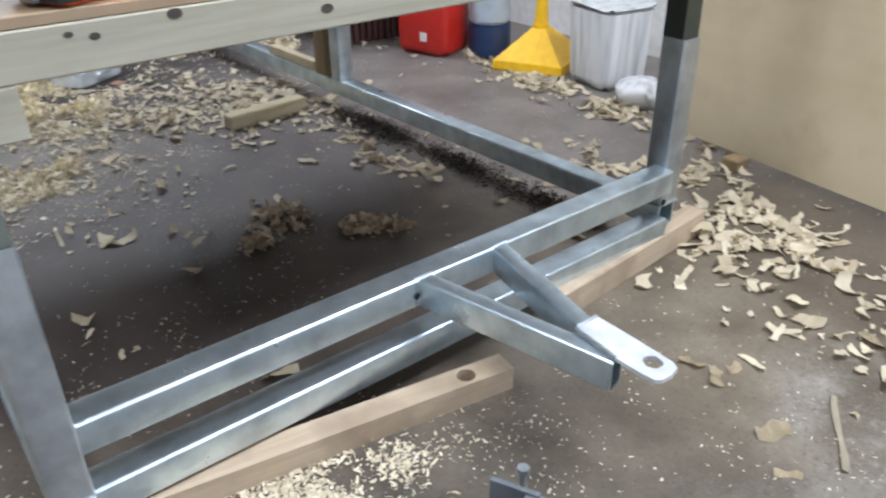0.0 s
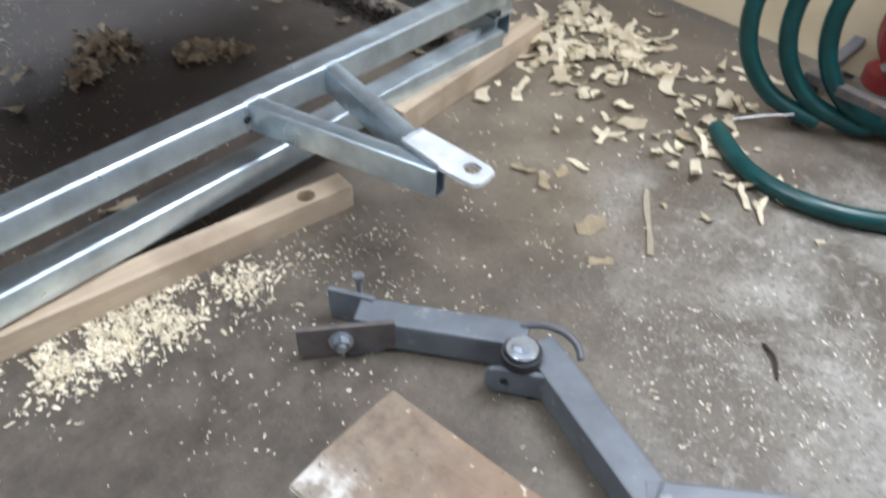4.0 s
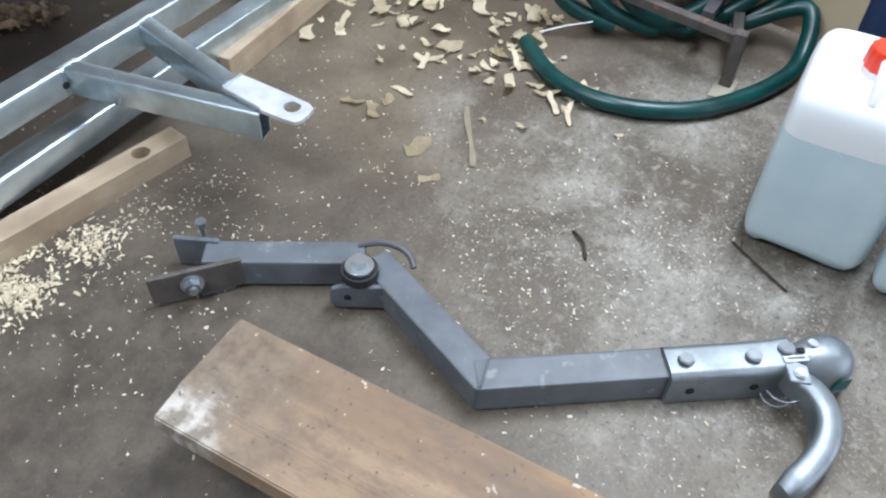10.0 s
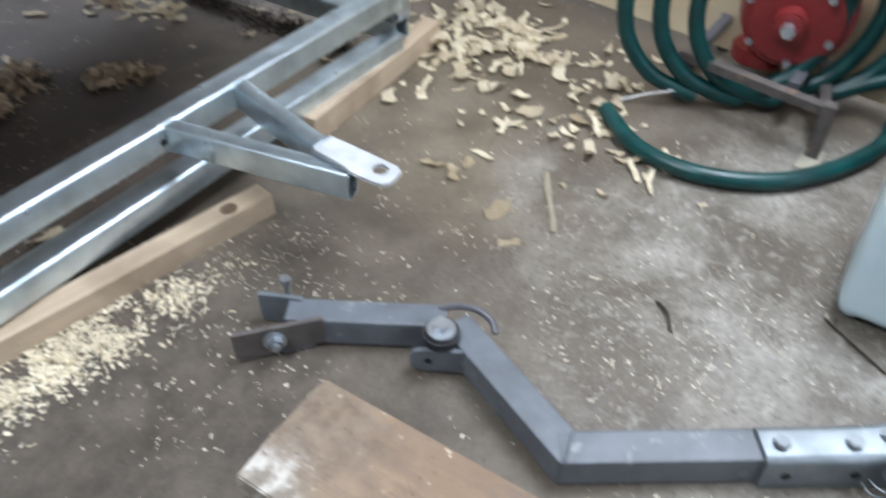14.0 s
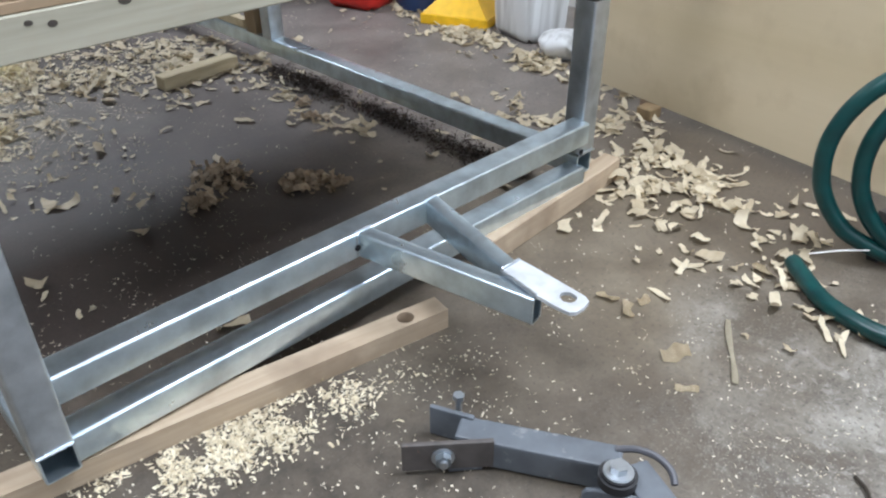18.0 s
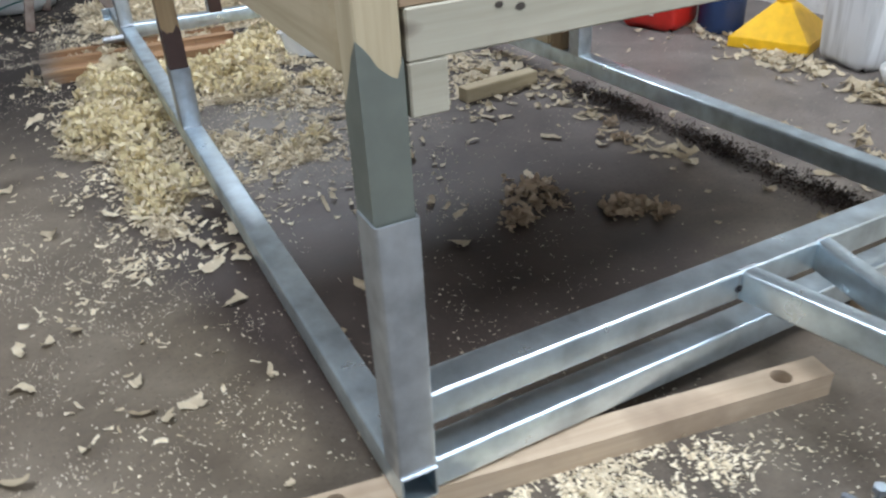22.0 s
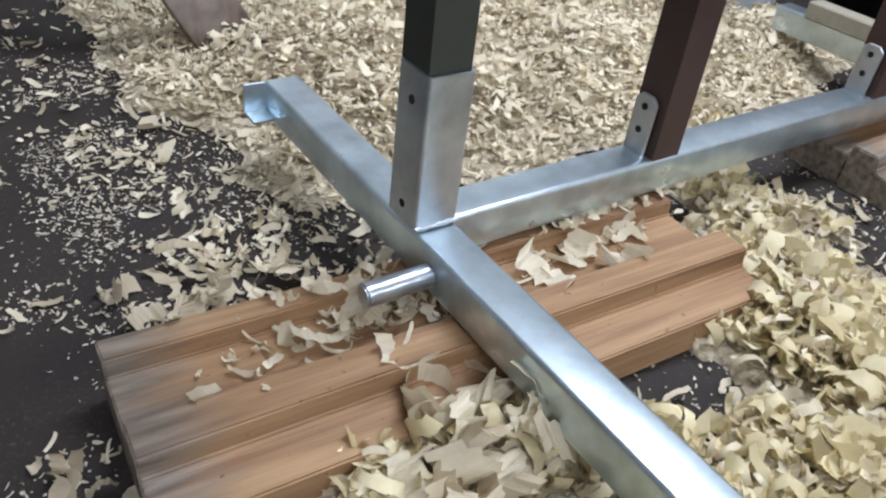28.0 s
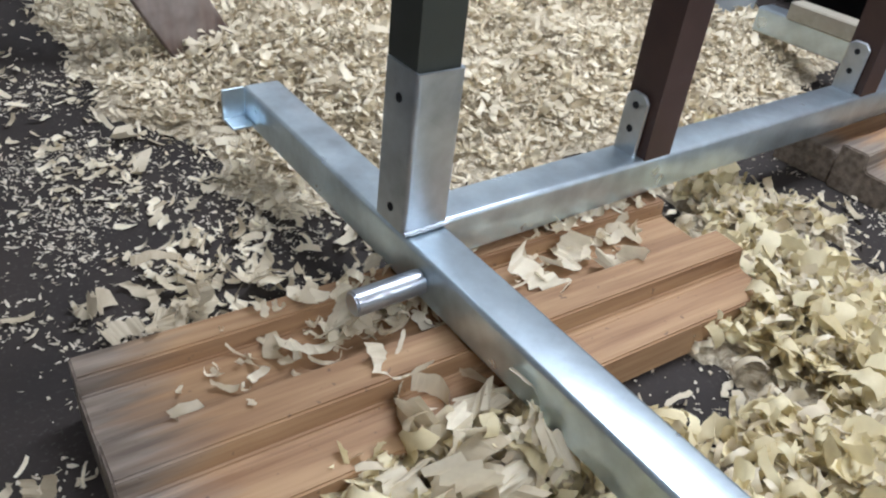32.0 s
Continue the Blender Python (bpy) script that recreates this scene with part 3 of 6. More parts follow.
part("drain_hole", moved(cyl(0.006, 0.0015, 16), pose(0.563, 0.0185, 0.13, 90, 0, 0)), SHADE_BLACK, steel)
part("drain_hole", moved(cyl(0.006, 0.0015, 16), pose(0.7245, 0.008, 0.127, 0, 90, -12.5)), SHADE_BLACK, steel)
part("drain_hole", moved(cyl(0.007, 0.0015, 16), pose(1.2, 0.033, 0.092, 90, 0, 0)), SHADE_BLACK, steel)


def dipped(w, h, seed):
    """A thin coat of paint round a post's foot with a ragged brushed top edge."""
    g = random.Random(seed)
    b = bmesh.new()
    cols = []
    n = 7
    lift = [g.uniform(-0.02, 0.02) for _ in range(4)]
    for side in range(4):
        for k in range(n):
            u = k / n
            e = w / 2
            x, y = ((-e + w * u, -e), (e, -e + w * u), (e - w * u, e), (-e, e - w * u))[side]
            ramp = lift[side] * (1 - u) + lift[(side + 1) % 4] * u
            top = h + ramp + 0.02 * math.sin(3.1 * u + seed + side) + g.uniform(-0.004, 0.004)
            cols.append((b.verts.new((x, y, 0)), b.verts.new((x, y, top)), b.verts.new((x * 0.9, y * 0.9, top))))
    for p, q in zip(cols, cols[1:] + cols[:1]):
        b.faces.new((p[0], q[0], q[1], p[1]))
        b.faces.new((p[1], q[1], q[2], p[2]))
    bmesh.ops.recalc_face_normals(b, faces=b.faces)
    return b


def post(x, y, z0, z1, dip, dipz, mat_dip, w=0.045, label="", lean=0.0, timber=None):
    p = thing("timber_post", label, "post", pose(x, y, z0, 0, lean, 0), "posts of the frame")
    part("dipped_foot", dipped(w + 0.0012, dipz - z0, int(x * 100 + y * 10)), mat_dip, p)
    part("shaft", box(-w / 2, w / 2, -w / 2, w / 2, 0.001, z1 - z0, 0.002), timber or PINE, p)
    return p


post(0.025, 0.025, 0.11, 1.9, 0, 0.6, SAGE_DIP, label="pale pine post with a grey-green dipped foot in a steel socket")
post(1.241, 0.072, 0.14, 1.9, 0, 0.55, GREEN_DIP, label="pine post with a dark green dipped foot in a steel socket")
post(0.025, 1.38, 0.13, 1.9, 0, 0.38, BROWN_DIP, label="tan pine post with a dark brown dipped foot", timber=PINE_TAN)
post(1.204, 1.286, 0.13, 1.9, 0, 0.38, BROWN_DIP, label="pine post with a brown dipped foot")
post(0.025, 2.571, 0.15, 1.9, 0, 0.52, GREEN_DIP, label="tan pine post with dark green foot in a rear socket", timber=PINE_TAN)
post(1.184, 2.576, 0.15, 1.9, 0, 0.40, GREEN_DIP, label="pine post with a green dipped foot in a rear socket")
post(0.366, 2.571, 0.128, 1.9, 0, 0.38, BROWN_DIP, label="pine post with a dark brown foot on the rear rail")
post(0.85, 2.571, 0.128, 1.9, 0, 0.38, BROWN_DIP, label="pine post with a dark brown foot on the rear rail")

# ---- the work deck ----
beam = thing("front_beam", "weathered grey pine beam across the front posts", "beam", pose(0.052, 0.001, 0.611))
part("beam_timber", box(0, 1.163, 0, 0.04, 0, 0.05, 0.002), BEAM, beam)
KNOT = wood("dark_knot", (0.02, 0.016, 0.012), (0.06, 0.046, 0.034), None, 0)
for x, z, r in ((0.386, 0.024, 0.009), (0.122, 0.034, 0.006), (0.098, 0.039, 0.005), (0.205, 0.044, 0.009), (0.62, 0.03, 0.007), (0.86, 0.02, 0.009), (0.95, 0.04, 0.005)):
    part("knot", moved(cyl(r * 0.62, 0.0008, 18), pose(x, 0.0002, z, 90, 0, 0) @ Matrix.Diagonal((1.5, 1, 1, 1))), KNOT, beam)
part("cleat", box(0.0, 0.042, 0.0, 0.02, -0.055, 0, 0.002), BEAM, beam)
side = thing("side_beam", "pale pine rail between the posts", "beam", pose(0.0, 0.05, 0.597))
part("beam_timber", box(0, 0.045, 0, 1.304, 0, 0.088, 0.004), PINE_Y, side)
side = thing("side_beam", "pale pine rail between the far posts", "beam", pose(1.204, 0.097, 0.58, 0, 0, 1.4))
part("beam_timber", box(0, 0.045, 0, 1.165, 0, 0.08, 0.003), PINE_Y, side)
deck = tagged(part("work_deck", box(0.048, 1.185, 0.003, 1.35, 0.6615, 0.6735, 0.001), PLY), "plywood sheet laid as a workbench top", "deck")
batten = tagged(part("hardwood_batten", box(0.03, 0.102, 0.06, 1.352, 0.6855, 0.7235, 0.003), BROWN), "reddish-brown hardwood batten along the deck edge", "batten")
lt = tagged(part("loose_steel_tube", moved(tube(0.045, 0.045, 1.3), pose(0.057, 0.07, 0.724)), TEAL_STEEL), "length of galvanised square tube lying on the batten", "steel tube")
rail = thing("cross_rail", "pale pine rail across the middle posts above the deck", "rail", pose(0.05, 1.358, 0.79))
part("rail_timber", box(0, 1.135, 0, 0.04, 0, 0.042, 0.002), PINE_X, rail)
for x, w, y, mt, lab in ((0.112, 0.026, 1.392, PINE_TAN, "thin tan stud standing on the cross rail"), (0.15, 0.048, 1.38, PINE, "pale pine stud standing on the cross rail"), (0.4, 0.046, 1.38, PINE_TAN, "tan pine stud standing on the cross rail")):
    tagged(part("timber_stud", box(x, x + w, y - 0.02, y + 0.02, 0.8325, 1.9, 0.002), mt), lab, "stud", "studs")


# ---- timber packers ----


def holed_slab(x0, x1, y0, y1, z0, z1, holes, seg=24):
    """A slab with round holes right through it; holes are (x, y, r) in order along x."""
    b = bmesh.new()
    cuts = [x0]
    for (xa, _, ra), (xb, _, rb) in zip(holes, holes[1:]):
        cuts.append((xa + xb) / 2)
    cuts.append(x1)
    for (hx, hy, r), ca, cb in zip(holes, cuts, cuts[1:]):
        for top in (z1, z0):
            inner = [(hx + r * math.cos(2 * math.pi * k / seg), hy + r * math.sin(2 * math.pi * k / seg)) for k in range(seg)]
            outer = []
            for k in range(seg):
                c, s = math.cos(2 * math.pi * k / seg), math.sin(2 * math.pi * k / seg)
                tx = ((cb if c > 0 else ca) - hx) / c if abs(c) > 1e-6 else 1e9
                ty = ((y1 if s > 0 else y0) - hy) / s if abs(s) > 1e-6 else 1e9
                q = min(tx, ty)
                outer.append((hx + q * c, hy + q * s))
            vi = [b.verts.new((*p, top)) for p in inner]
            vo = [b.verts.new((*p, top)) for p in outer]
            for k in range(seg):
                b.faces.new((vi[k], vo[k], vo[(k + 1) % seg], vi[(k + 1) % seg]))
            corners = [(cb, y1), (ca, y1), (ca, y0), (cb, y0)]
            for cx, cy in corners:
                near = sorted(range(seg), key=lambda k: math.atan2(outer[k][1] - hy, outer[k][0] - hx))
                a = math.atan2(cy - hy, cx - hx)
                for k in range(seg):
                    a0, a1 = 2 * math.pi * k / seg, 2 * math.pi * (k + 1) / seg
                    if a0 < a % (2 * math.pi) < a1:
                        b.faces.new((vo[k], b.verts.new((cx, cy, top)), vo[(k + 1) % seg]))
            if top == z1:
                ring_top = vi
            else:
                for k in range(seg):
                    b.faces.new((ring_top[k], ring_top[(k + 1) % seg], vi[(k + 1) % seg], vi[k]))
    for (xa, ya), (xb, yb) in (((x0, y0), (x1, y0)), ((x1, y0), (x1, y1)), ((x1, y1), (x0, y1)), ((x0, y1), (x0, y0))):
        b.faces.new([b.verts.new(p) for p in ((xa, ya, z0), (xb, yb, z0), (xb, yb, z1), (xa, ya, z1))])
    bmesh.ops.remove_doubles(b, verts=b.verts, dist=1e-5)
    bmesh.ops.recalc_face_normals(b, faces=b.faces)
    return b


pk = thing("packing_strip", "pale timber strip with two drilled holes under the frame", "timber strip", pose(0.2655, 0.001, 0.0, 0, 0, -9.2))
part("strip", holed_slab(-0.409, 0.42, -0.0225, 0.0225, 0, 0.042, ((-0.343, 0.0, 0.016), (0.343, 0.0, 0.016))), STRIP, pk)
pk2 = thing("packing_strip", "pinkish timber strip under the frame corner", "timber strip", pose(1.14, 0.042, 0.0, 0, 0, 5.5))
part("strip", box(-0.26, 0.24, -0.022, 0.024, 0, 0.058, 0.002), STRIP, pk2)


def extruded(profile, ln, bevel=0.002):
    """A moulding along x with that profile (y, z)."""
    b = bmesh.new()
    f = b.faces.new([b.verts.new((0, y, z)) for y, z in profile])
    ex = bmesh.ops.extrude_face_region(b, geom=[f])
    bmesh.ops.translate(b, vec=(ln, 0, 0), verts=[v for v in ex["geom"] if isinstance(v, bmesh.types.BMVert)])
    bmesh.ops.recalc_face_normals(b, faces=b.faces)
    bmesh.ops.bevel(b, geom=b.edges[:], offset=bevel, segments=2, affect="EDGES")
    return b


REAR = [(0, 0), (0.098, 0), (0.098, 0.074), (0.069, 0.074), (0.067, 0.054), (0.004, 0.052), (0.002, 0.044), (0, 0.044)]
FRONT = [(0, 0), (0.094, 0), (0.094, 0.072), (0.052, 0.072), (0.049, 0.05), (0.044, 0.046), (0, 0.044)]


def packer(label, m, ln, shift=0.0):
    t = thing("hardwood_packer", label, "timber block", m)
    part("moulding", moved(extruded(REAR, ln), pose(0, 0.0965, 0)), PACK, t)
    part("moulding", moved(extruded(FRONT, ln + 0.012), pose(shift, 0, 0)), PACK, t)
    return t


packer("pair of red hardwood mouldings packed under the rear corner", pose(-0.308, 2.392, 0, 0, 0, -2.3), 0.685)
packer("pair of red hardwood mouldings packed under the far rear corner", pose(0.79, 2.43, 0, 0, 0, 1.5), 0.4, -0.006)
far = thing("hardwood_offcuts", "red hardwood offcuts sticking out beside the far rail", "timber block", pose(1.225, 2.46, 0, 0, 0, 4))
for y in (0.0, 0.06, 0.12):
    part("offcut", box(0, 0.175 + 0.03 * (y == 0.06), y, y + 0.05, 0.0, 0.05, 0.003), REDWOOD, far)
tagged(part("hardwood_block", moved(box(0, 0.3, 0, 0.075, 0, 0.04, 0.003), pose(0.81, 2.625, 0, 0, 0, -4)), REDWOOD), "low red hardwood block behind the rear rail", "timber block")
tagged(part("rail_batten", moved(box(0, 0.028, 0, 0.3, 0, 0.03, 0.002), pose(1.176, 1.42, 0.1165, 0, 0, 1.4)), PINE_X), "pale pine batten lying on top of the far rail", "batten")
tagged(part("timber_cleat", moved(box(0, 0.04, 0, 0.06, 0, 0.3, 0.002), pose(1.17, 1.335, 0.1165, 0, 0, 1.4)), PINE_TAN), "tan timber cleat standing against the far middle post", "cleat")
tagged(part("pine_offcut", moved(box(0, 0.28, 0, 0.05, 0, 0.045, 0.003), pose(0.845, 1.365, 0, 0, 0, 6)), PINE_X), "pine offcut lying on the floor among shavings", "timber block")
yb = thing("batten_bundle", "small stack of orange-brown battens on the floor", "timber block", pose(-0.72, 1.97, 0, 0, 0, 70))
for k in range(4):
    part("batten", box(-0.02, 0.2, 0.026 * k, 0.026 * k + 0.022, 0, 0.03, 0.002), REDWOOD, yb)
wt = tagged(part("white_timber_offcut", box(1.112, 1.152, 2.69, 2.868, 0.1155, 0.15, 0.003), BEAM), "pale timber offcut lying on the rear rail end", "timber block")

# bracket tabs that hold the rear studs
for x in (0.336, 0.82):
    tab = part("bracket_tab", moved(prism([(-0.017, 0), (0.017, 0), (0.017, 0.072), (0.009, 0.08), (-0.009, 0.08), (-0.017, 0.072)], 0, 0.005), pose(x, 2.577, 0.05, 90, 0, 90)), ZINC, steel, "drilled flat steel tab")
    for z in (0.085, 0.115):
        part("screw_hole", moved(cyl(0.0045, 0.0012, 12), pose(x - 0.0008, 2.577, z, 0, 90, 0)), SHADE_BLACK, tab)
for z in (0.072, 0.185):
    part("socket_hole", moved(cyl(0.0045, 0.0012, 12), pose(-0.0019, 2.57, z, 0, 90, 0)), SHADE_BLACK, steel)
part("end_flange", box(-0.03, 0.0, 2.9165, 2.92, 0.008, 0.05, 0.0008), GALV, steel)
part("end_lip", box(-0.03, 0.0, 2.886, 2.9162, 0.008, 0.0115, 0.0008), GALV, steel)

# ---- the drawbar on the floor ----


def bar(p, q, w, h, z=0.0, bevel=0.004, ext0=0.0, ext1=0.0):
    """A rectangular bar from p to q in plan."""
    d = math.hypot(q[0] - p[0], q[1] - p[1])
    a = math.degrees(math.atan2(q[1] - p[1], q[0] - p[0]))
    return moved(box(-ext0, d + ext1, -w / 2, w / 2, 0, h, bevel, None, 2), pose(p[0], p[1], z, 0, 0, a))


def curve_points(keys, n=8):
    """A smooth line through the keys."""
    out = []
    k = [Vector(p) for p in keys]
    for i in range(len(k) - 1):
        p0, p1, p2, p3 = k[max(i - 1, 0)], k[i], k[i + 1], k[min(i + 2, len(k) - 1)]
        for j in range(n):
            t = j / n
            out.append(0.5 * ((2 * p1) + (p2 - p0) * t + (2 * p0 - 5 * p1 + 4 * p2 - p3) * t * t + (3 * p1 - p0 - 3 * p2 + p3) * t ** 3))
    out.append(k[-1])
    return out


db = thing("drawbar", "grey painted cranked steel drawbar with a tow coupling on the floor", "drawbar")
part("rear_arm", bar((0.481, -0.3145), (0.606, -0.518), 0.045, 0.05, 0.005), GREY_PAINT, db)
part("crank_arm", bar((0.596, -0.559), (0.510, -0.772), 0.048, 0.05, 0.0045, 0.004, 0.028, 0.013), GREY_PAINT, db)
part("front_arm", bar((0.510, -0.772), (0.662, -0.98), 0.048, 0.05, 0.005, 0.004, 0.013, 0.0), GREY_PAINT, db)
part("weld_bead", sweep([(0.489, -0.7785, 0.0555), (0.512, -0.773, 0.0565), (0.533, -0.767, 0.0555)], 0.0022, 6), GREY_PAINT, db)
fork = part("fork_plate", bar((0.392, -0.2895), (0.495, -0.3745), 0.008, 0.052, 0.009, 0.002), RUST, db, "rusty brown fork plate")
NB = pose(0.437, -0.3285, 0.036, 90, 0, -39.5)
part("fork_washer", moved(cyl(0.017, 0.003, 20), NB @ pose(0, 0, 0.0025)), ZINC, fork)
part("fork_nut", moved(cyl(0.0125, 0.01, 6), NB @ pose(0, 0, 0.0055)), COUPLE, fork)
part("fork_bolt", moved(cyl(0.0065, 0.021, 12), NB), ZINC, fork)
part("fork_foot", bar((0.449, -0.326), (0.489, -0.357), 0.02, 0.03, 0.0, 0.002), GREY_PAINT, db)
part("fork_plate", bar((0.4765, -0.259), (0.507, -0.322), 0.008, 0.056, 0.004, 0.002), GREY_PAINT, db)
part("stud_bolt", moved(cyl(0.005, 0.04, 10), pose(0.515, -0.281, 0.03)), ZINC, db)
part("stud_nut", moved(cyl(0.009, 0.009, 6), pose(0.515, -0.281, 0.062)), ZINC, db)
piv = part("pivot_boss", moved(cyl(0.027, 0.022, 28, None, 0.004), pose(0.566, -0.537, 0.05)), BLACK, db)
part("pivot_washer", moved(cyl(0.021, 0.004, 24, None, 0.0015), pose(0.566, -0.537, 0.072)), ZINC, piv)
part("pivot_nut", moved(cyl(0.0125, 0.011, 6), pose(0.566, -0.537, 0.076)), ZINC, piv)
lug_shape = [(-0.036, 0.012), (-0.03, 0.003), (-0.018, 0.0), (0.05, 0.0), (0.05, 0.046), (-0.02, 0.046), (-0.031, 0.042), (-0.036, 0.034)]
lug = part("lug_plate", moved(prism(lug_shape, -0.004, 0.004), pose(0.5455, -0.54, 0.006, 90, 0, -60)), GREY_PAINT, db)
part("lug_hole", moved(cyl(0.0055, 0.0012, 16), pose(0.5365, -0.534, 0.031, 90, 0, -60)), SHADE_BLACK, lug)
part("release_loop", sweep(curve_points([(0.612, -0.502, 0.054), (0.628, -0.525, 0.06), (0.637, -0.553, 0.06), (0.635, -0.578, 0.054), (0.624, -0.592, 0.046)], 5), 0.0052, 8), DKGREY, db, "dark rubber loop")
CO = pose(0.649, -0.969, 0.0, 0, 0, -53.9)


def pressed_shell(rows, n=7):
    """A pressed steel channel along x: rows of (x, half width, top), with rounded shoulders and open below."""
    b = bmesh.new()
    rings = []
    for u, hw, top in rows:
        r = min(0.012, hw * 0.5)
        ring = [(-hw, 0.003), (-hw, top - r)]
        ring += [(-hw + r - r * math.cos(a), top - r + r * math.sin(a)) for a in [math.pi / 2 * k / n for k in range(1, n + 1)]]
        ring += [(hw - r + r * math.sin(a), top - r + r * math.cos(a)) for a in [math.pi / 2 * k / n for k in range(0, n + 1)]]
        ring += [(hw, 0.003)]
        rings.append([b.verts.new((u, v, z)) for v, z in ring])
    for p, q in zip(rings, rings[1:]):
        for k in range(len(p) - 1):
            b.faces.new((p[k], p[k + 1], q[k + 1], q[k]))
        b.faces.new((p[-1], p[0], q[0], q[-1]))
    b.faces.new(rings[0][::-1])
    b.faces.new(rings[-1])
    bmesh.ops.recalc_face_normals(b, faces=b.faces)
    return smooth(b, 0.75)


shell = [(0.0, 0.0275, 0.0635), (0.10, 0.0275, 0.0635), (0.145, 0.028, 0.0645), (0.17, 0.03, 0.066)]
cb = part("coupling_body", moved(pressed_shell(shell), CO), COUPLE, db, "zinc plated tow coupling")
dome = bmesh.new()
vs = [dome.verts.new((r, 0, z)) for r, z in ((0.0, 0.07), (0.012, 0.069), (0.022, 0.065), (0.03, 0.057), (0.035, 0.046), (0.0365, 0.032), (0.0365, 0.01), (0.0345, 0.003), (0.0, 0.003))]
bmesh.ops.spin(dome, geom=vs + [dome.edges.new(p) for p in zip(vs, vs[1:])], cent=(0, 0, 0), axis=(0, 0, 1), angle=2 * math.pi, steps=40)
bmesh.ops.remove_doubles(dome, verts=dome.verts, dist=1e-5)
for v in dome.verts:
    if v.co.x < 0:
        v.co.x *= 1.9
        v.co.y *= 1 - 0.16 * min(1, -v.co.x / 0.06)
bmesh.ops.recalc_face_normals(dome, faces=dome.faces)
part("ball_housing", moved(smooth(dome, 1.0), CO @ pose(0.226, 0.001, 0)), COUPLE, cb)
for u, v, n in ((0.024, -0.003, 6), (0.115, -0.004, 20), (0.162, 0.004, 20)):
    part("bolt_head", moved(cyl(0.0108, 0.008, n, None, 0.0015), CO @ pose(u, v, 0.064)), BOLT, cb)
part("rivet", moved(cyl(0.007, 0.003, 16, None, 0.001), CO @ pose(0.2, 0.008, 0.0685)), ZINC, cb)
for u in (0.03, 0.118):
    part("side_hole", moved(cyl(0.0062, 0.0015, 14), CO @ pose(u, -0.0273, 0.03, 90, 0, 0)), SHADE_BLACK, cb)
part("latch_slot", moved(box(0.175, 0.186, -0.004, 0.004, 0.0655, 0.0685, 0.001), CO), SHADE_BLACK, cb)
rating = part("rating_plate", moved(box(0.152, 0.186, -0.017, -0.007, 0.0655, 0.0678, 0.0008), CO), SILVER, cb, "small stamped plate")
part("stamped_line", moved(box(0.157, 0.181, -0.0135, -0.0105, 0.0679, 0.0683, 0), CO), DKGREY, rating)
part("teal_mark", moved(prism([(-0.011, -0.012), (0.011, -0.012), (0.011, 0.011), (-0.004, 0.011)], 0, 0.0015, 0), CO @ pose(0.232, -0.0365, 0.036, 90, 0, 3)), TEAL, cb)
lev = bmesh.new()
keys = curve_points([(0.735, -1.105, 0.062), (0.718, -1.124, 0.0655), (0.7115, -1.146, 0.064), (0.697, -1.165, 0.06), (0.671, -1.177, 0.056), (0.64, -1.178, 0.05), (0.61, -1.17, 0.043), (0.585, -1.159, 0.036), (0.572, -1.152, 0.027)], 4)
rings = []
for k, q in enumerate(keys):
    d = (keys[min(k + 1, len(keys) - 1)] - keys[max(k - 1, 0)]).normalized()
    sd = Vector((-d.y, d.x, 0)).normalized()
    u = k / (len(keys) - 1)
    w = 0.0125 + 0.0035 * math.sin(math.pi * min(1, u * 1.15)) + (0.004 * max(0, u - 0.55) / 0.3 if u < 0.85 else 0.004 - 0.03 * (u - 0.85))
    low = 0.03 * (1 - u) + 0.004
    top = q.z
    sec = [(-w, low), (-w, top - 0.008), (-w * 0.88, top - 0.003), (-w * 0.6, top), (w * 0.6, top), (w * 0.88, top - 0.003), (w, top - 0.008), (w, low)]
    rings.append([lev.verts.new(Vector((q.x, q.y, 0)) + sd * a + Vector((0, 0, z))) for a, z in sec])
for a, c in zip(rings, rings[1:]):
    for j in range(8):
        lev.faces.new((a[j], a[(j + 1) % 8], c[(j + 1) % 8], c[j]))
lev.faces.new(rings[0][::-1])
lev.faces.new(rings[-1])
bmesh.ops.recalc_face_normals(lev, faces=lev.faces)
lever = part("release_lever", smooth(lev, 0.9), COUPLE, db, "curved zinc release lever")
part("lever_ear", moved(prism([(-0.016, -0.012), (0.012, -0.015), (0.018, -0.004), (0.016, 0.014), (-0.012, 0.014)], 0.064, 0.068), pose(0.716, -1.122, 0, 0, 0, 30)), COUPLE, lever)
part("lever_rivet", moved(cyl(0.0085, 0.006, 16, None, 0.002), pose(0.716, -1.124, 0.067)), ZINC, lever)
part("spring_wire", sweep(curve_points([(0.69, -1.09, 0.03), (0.677, -1.1, 0.034), (0.682, -1.117, 0.03), (0.698, -1.132, 0.036)], 4), 0.0012, 6), COUPLE, lever)
part("spring_wire", sweep(curve_points([(0.694, -1.096, 0.036), (0.684, -1.108, 0.04), (0.688, -1.124, 0.038), (0.7, -1.138, 0.04)], 4), 0.0012, 6), COUPLE, lever)

bd = thing("loose_board", "weathered brown board with worn pale edges propped on a bearer", "board", pose(0.379, -0.491, 0.125, 0, 0.3, -87.6))
part("plank", extruded([(0, -0.034), (0, -0.001), (-0.112, 0), (-0.12, -0.003), (-0.158, -0.008), (-0.162, -0.034)], 1.1), PLANK, bd)
tagged(part("bearer_block", box(0.262, 0.372, -1.42, -1.32, 0, 0.0855, 0.003), BOARD), "timber bearer block under the loose board", "timber block")
tagged(part("bearer_block", box(0.255, 0.34, -0.74, -0.66, 0, 0.0895, 0.003), BOARD), "timber bearer block under the loose board", "timber block")

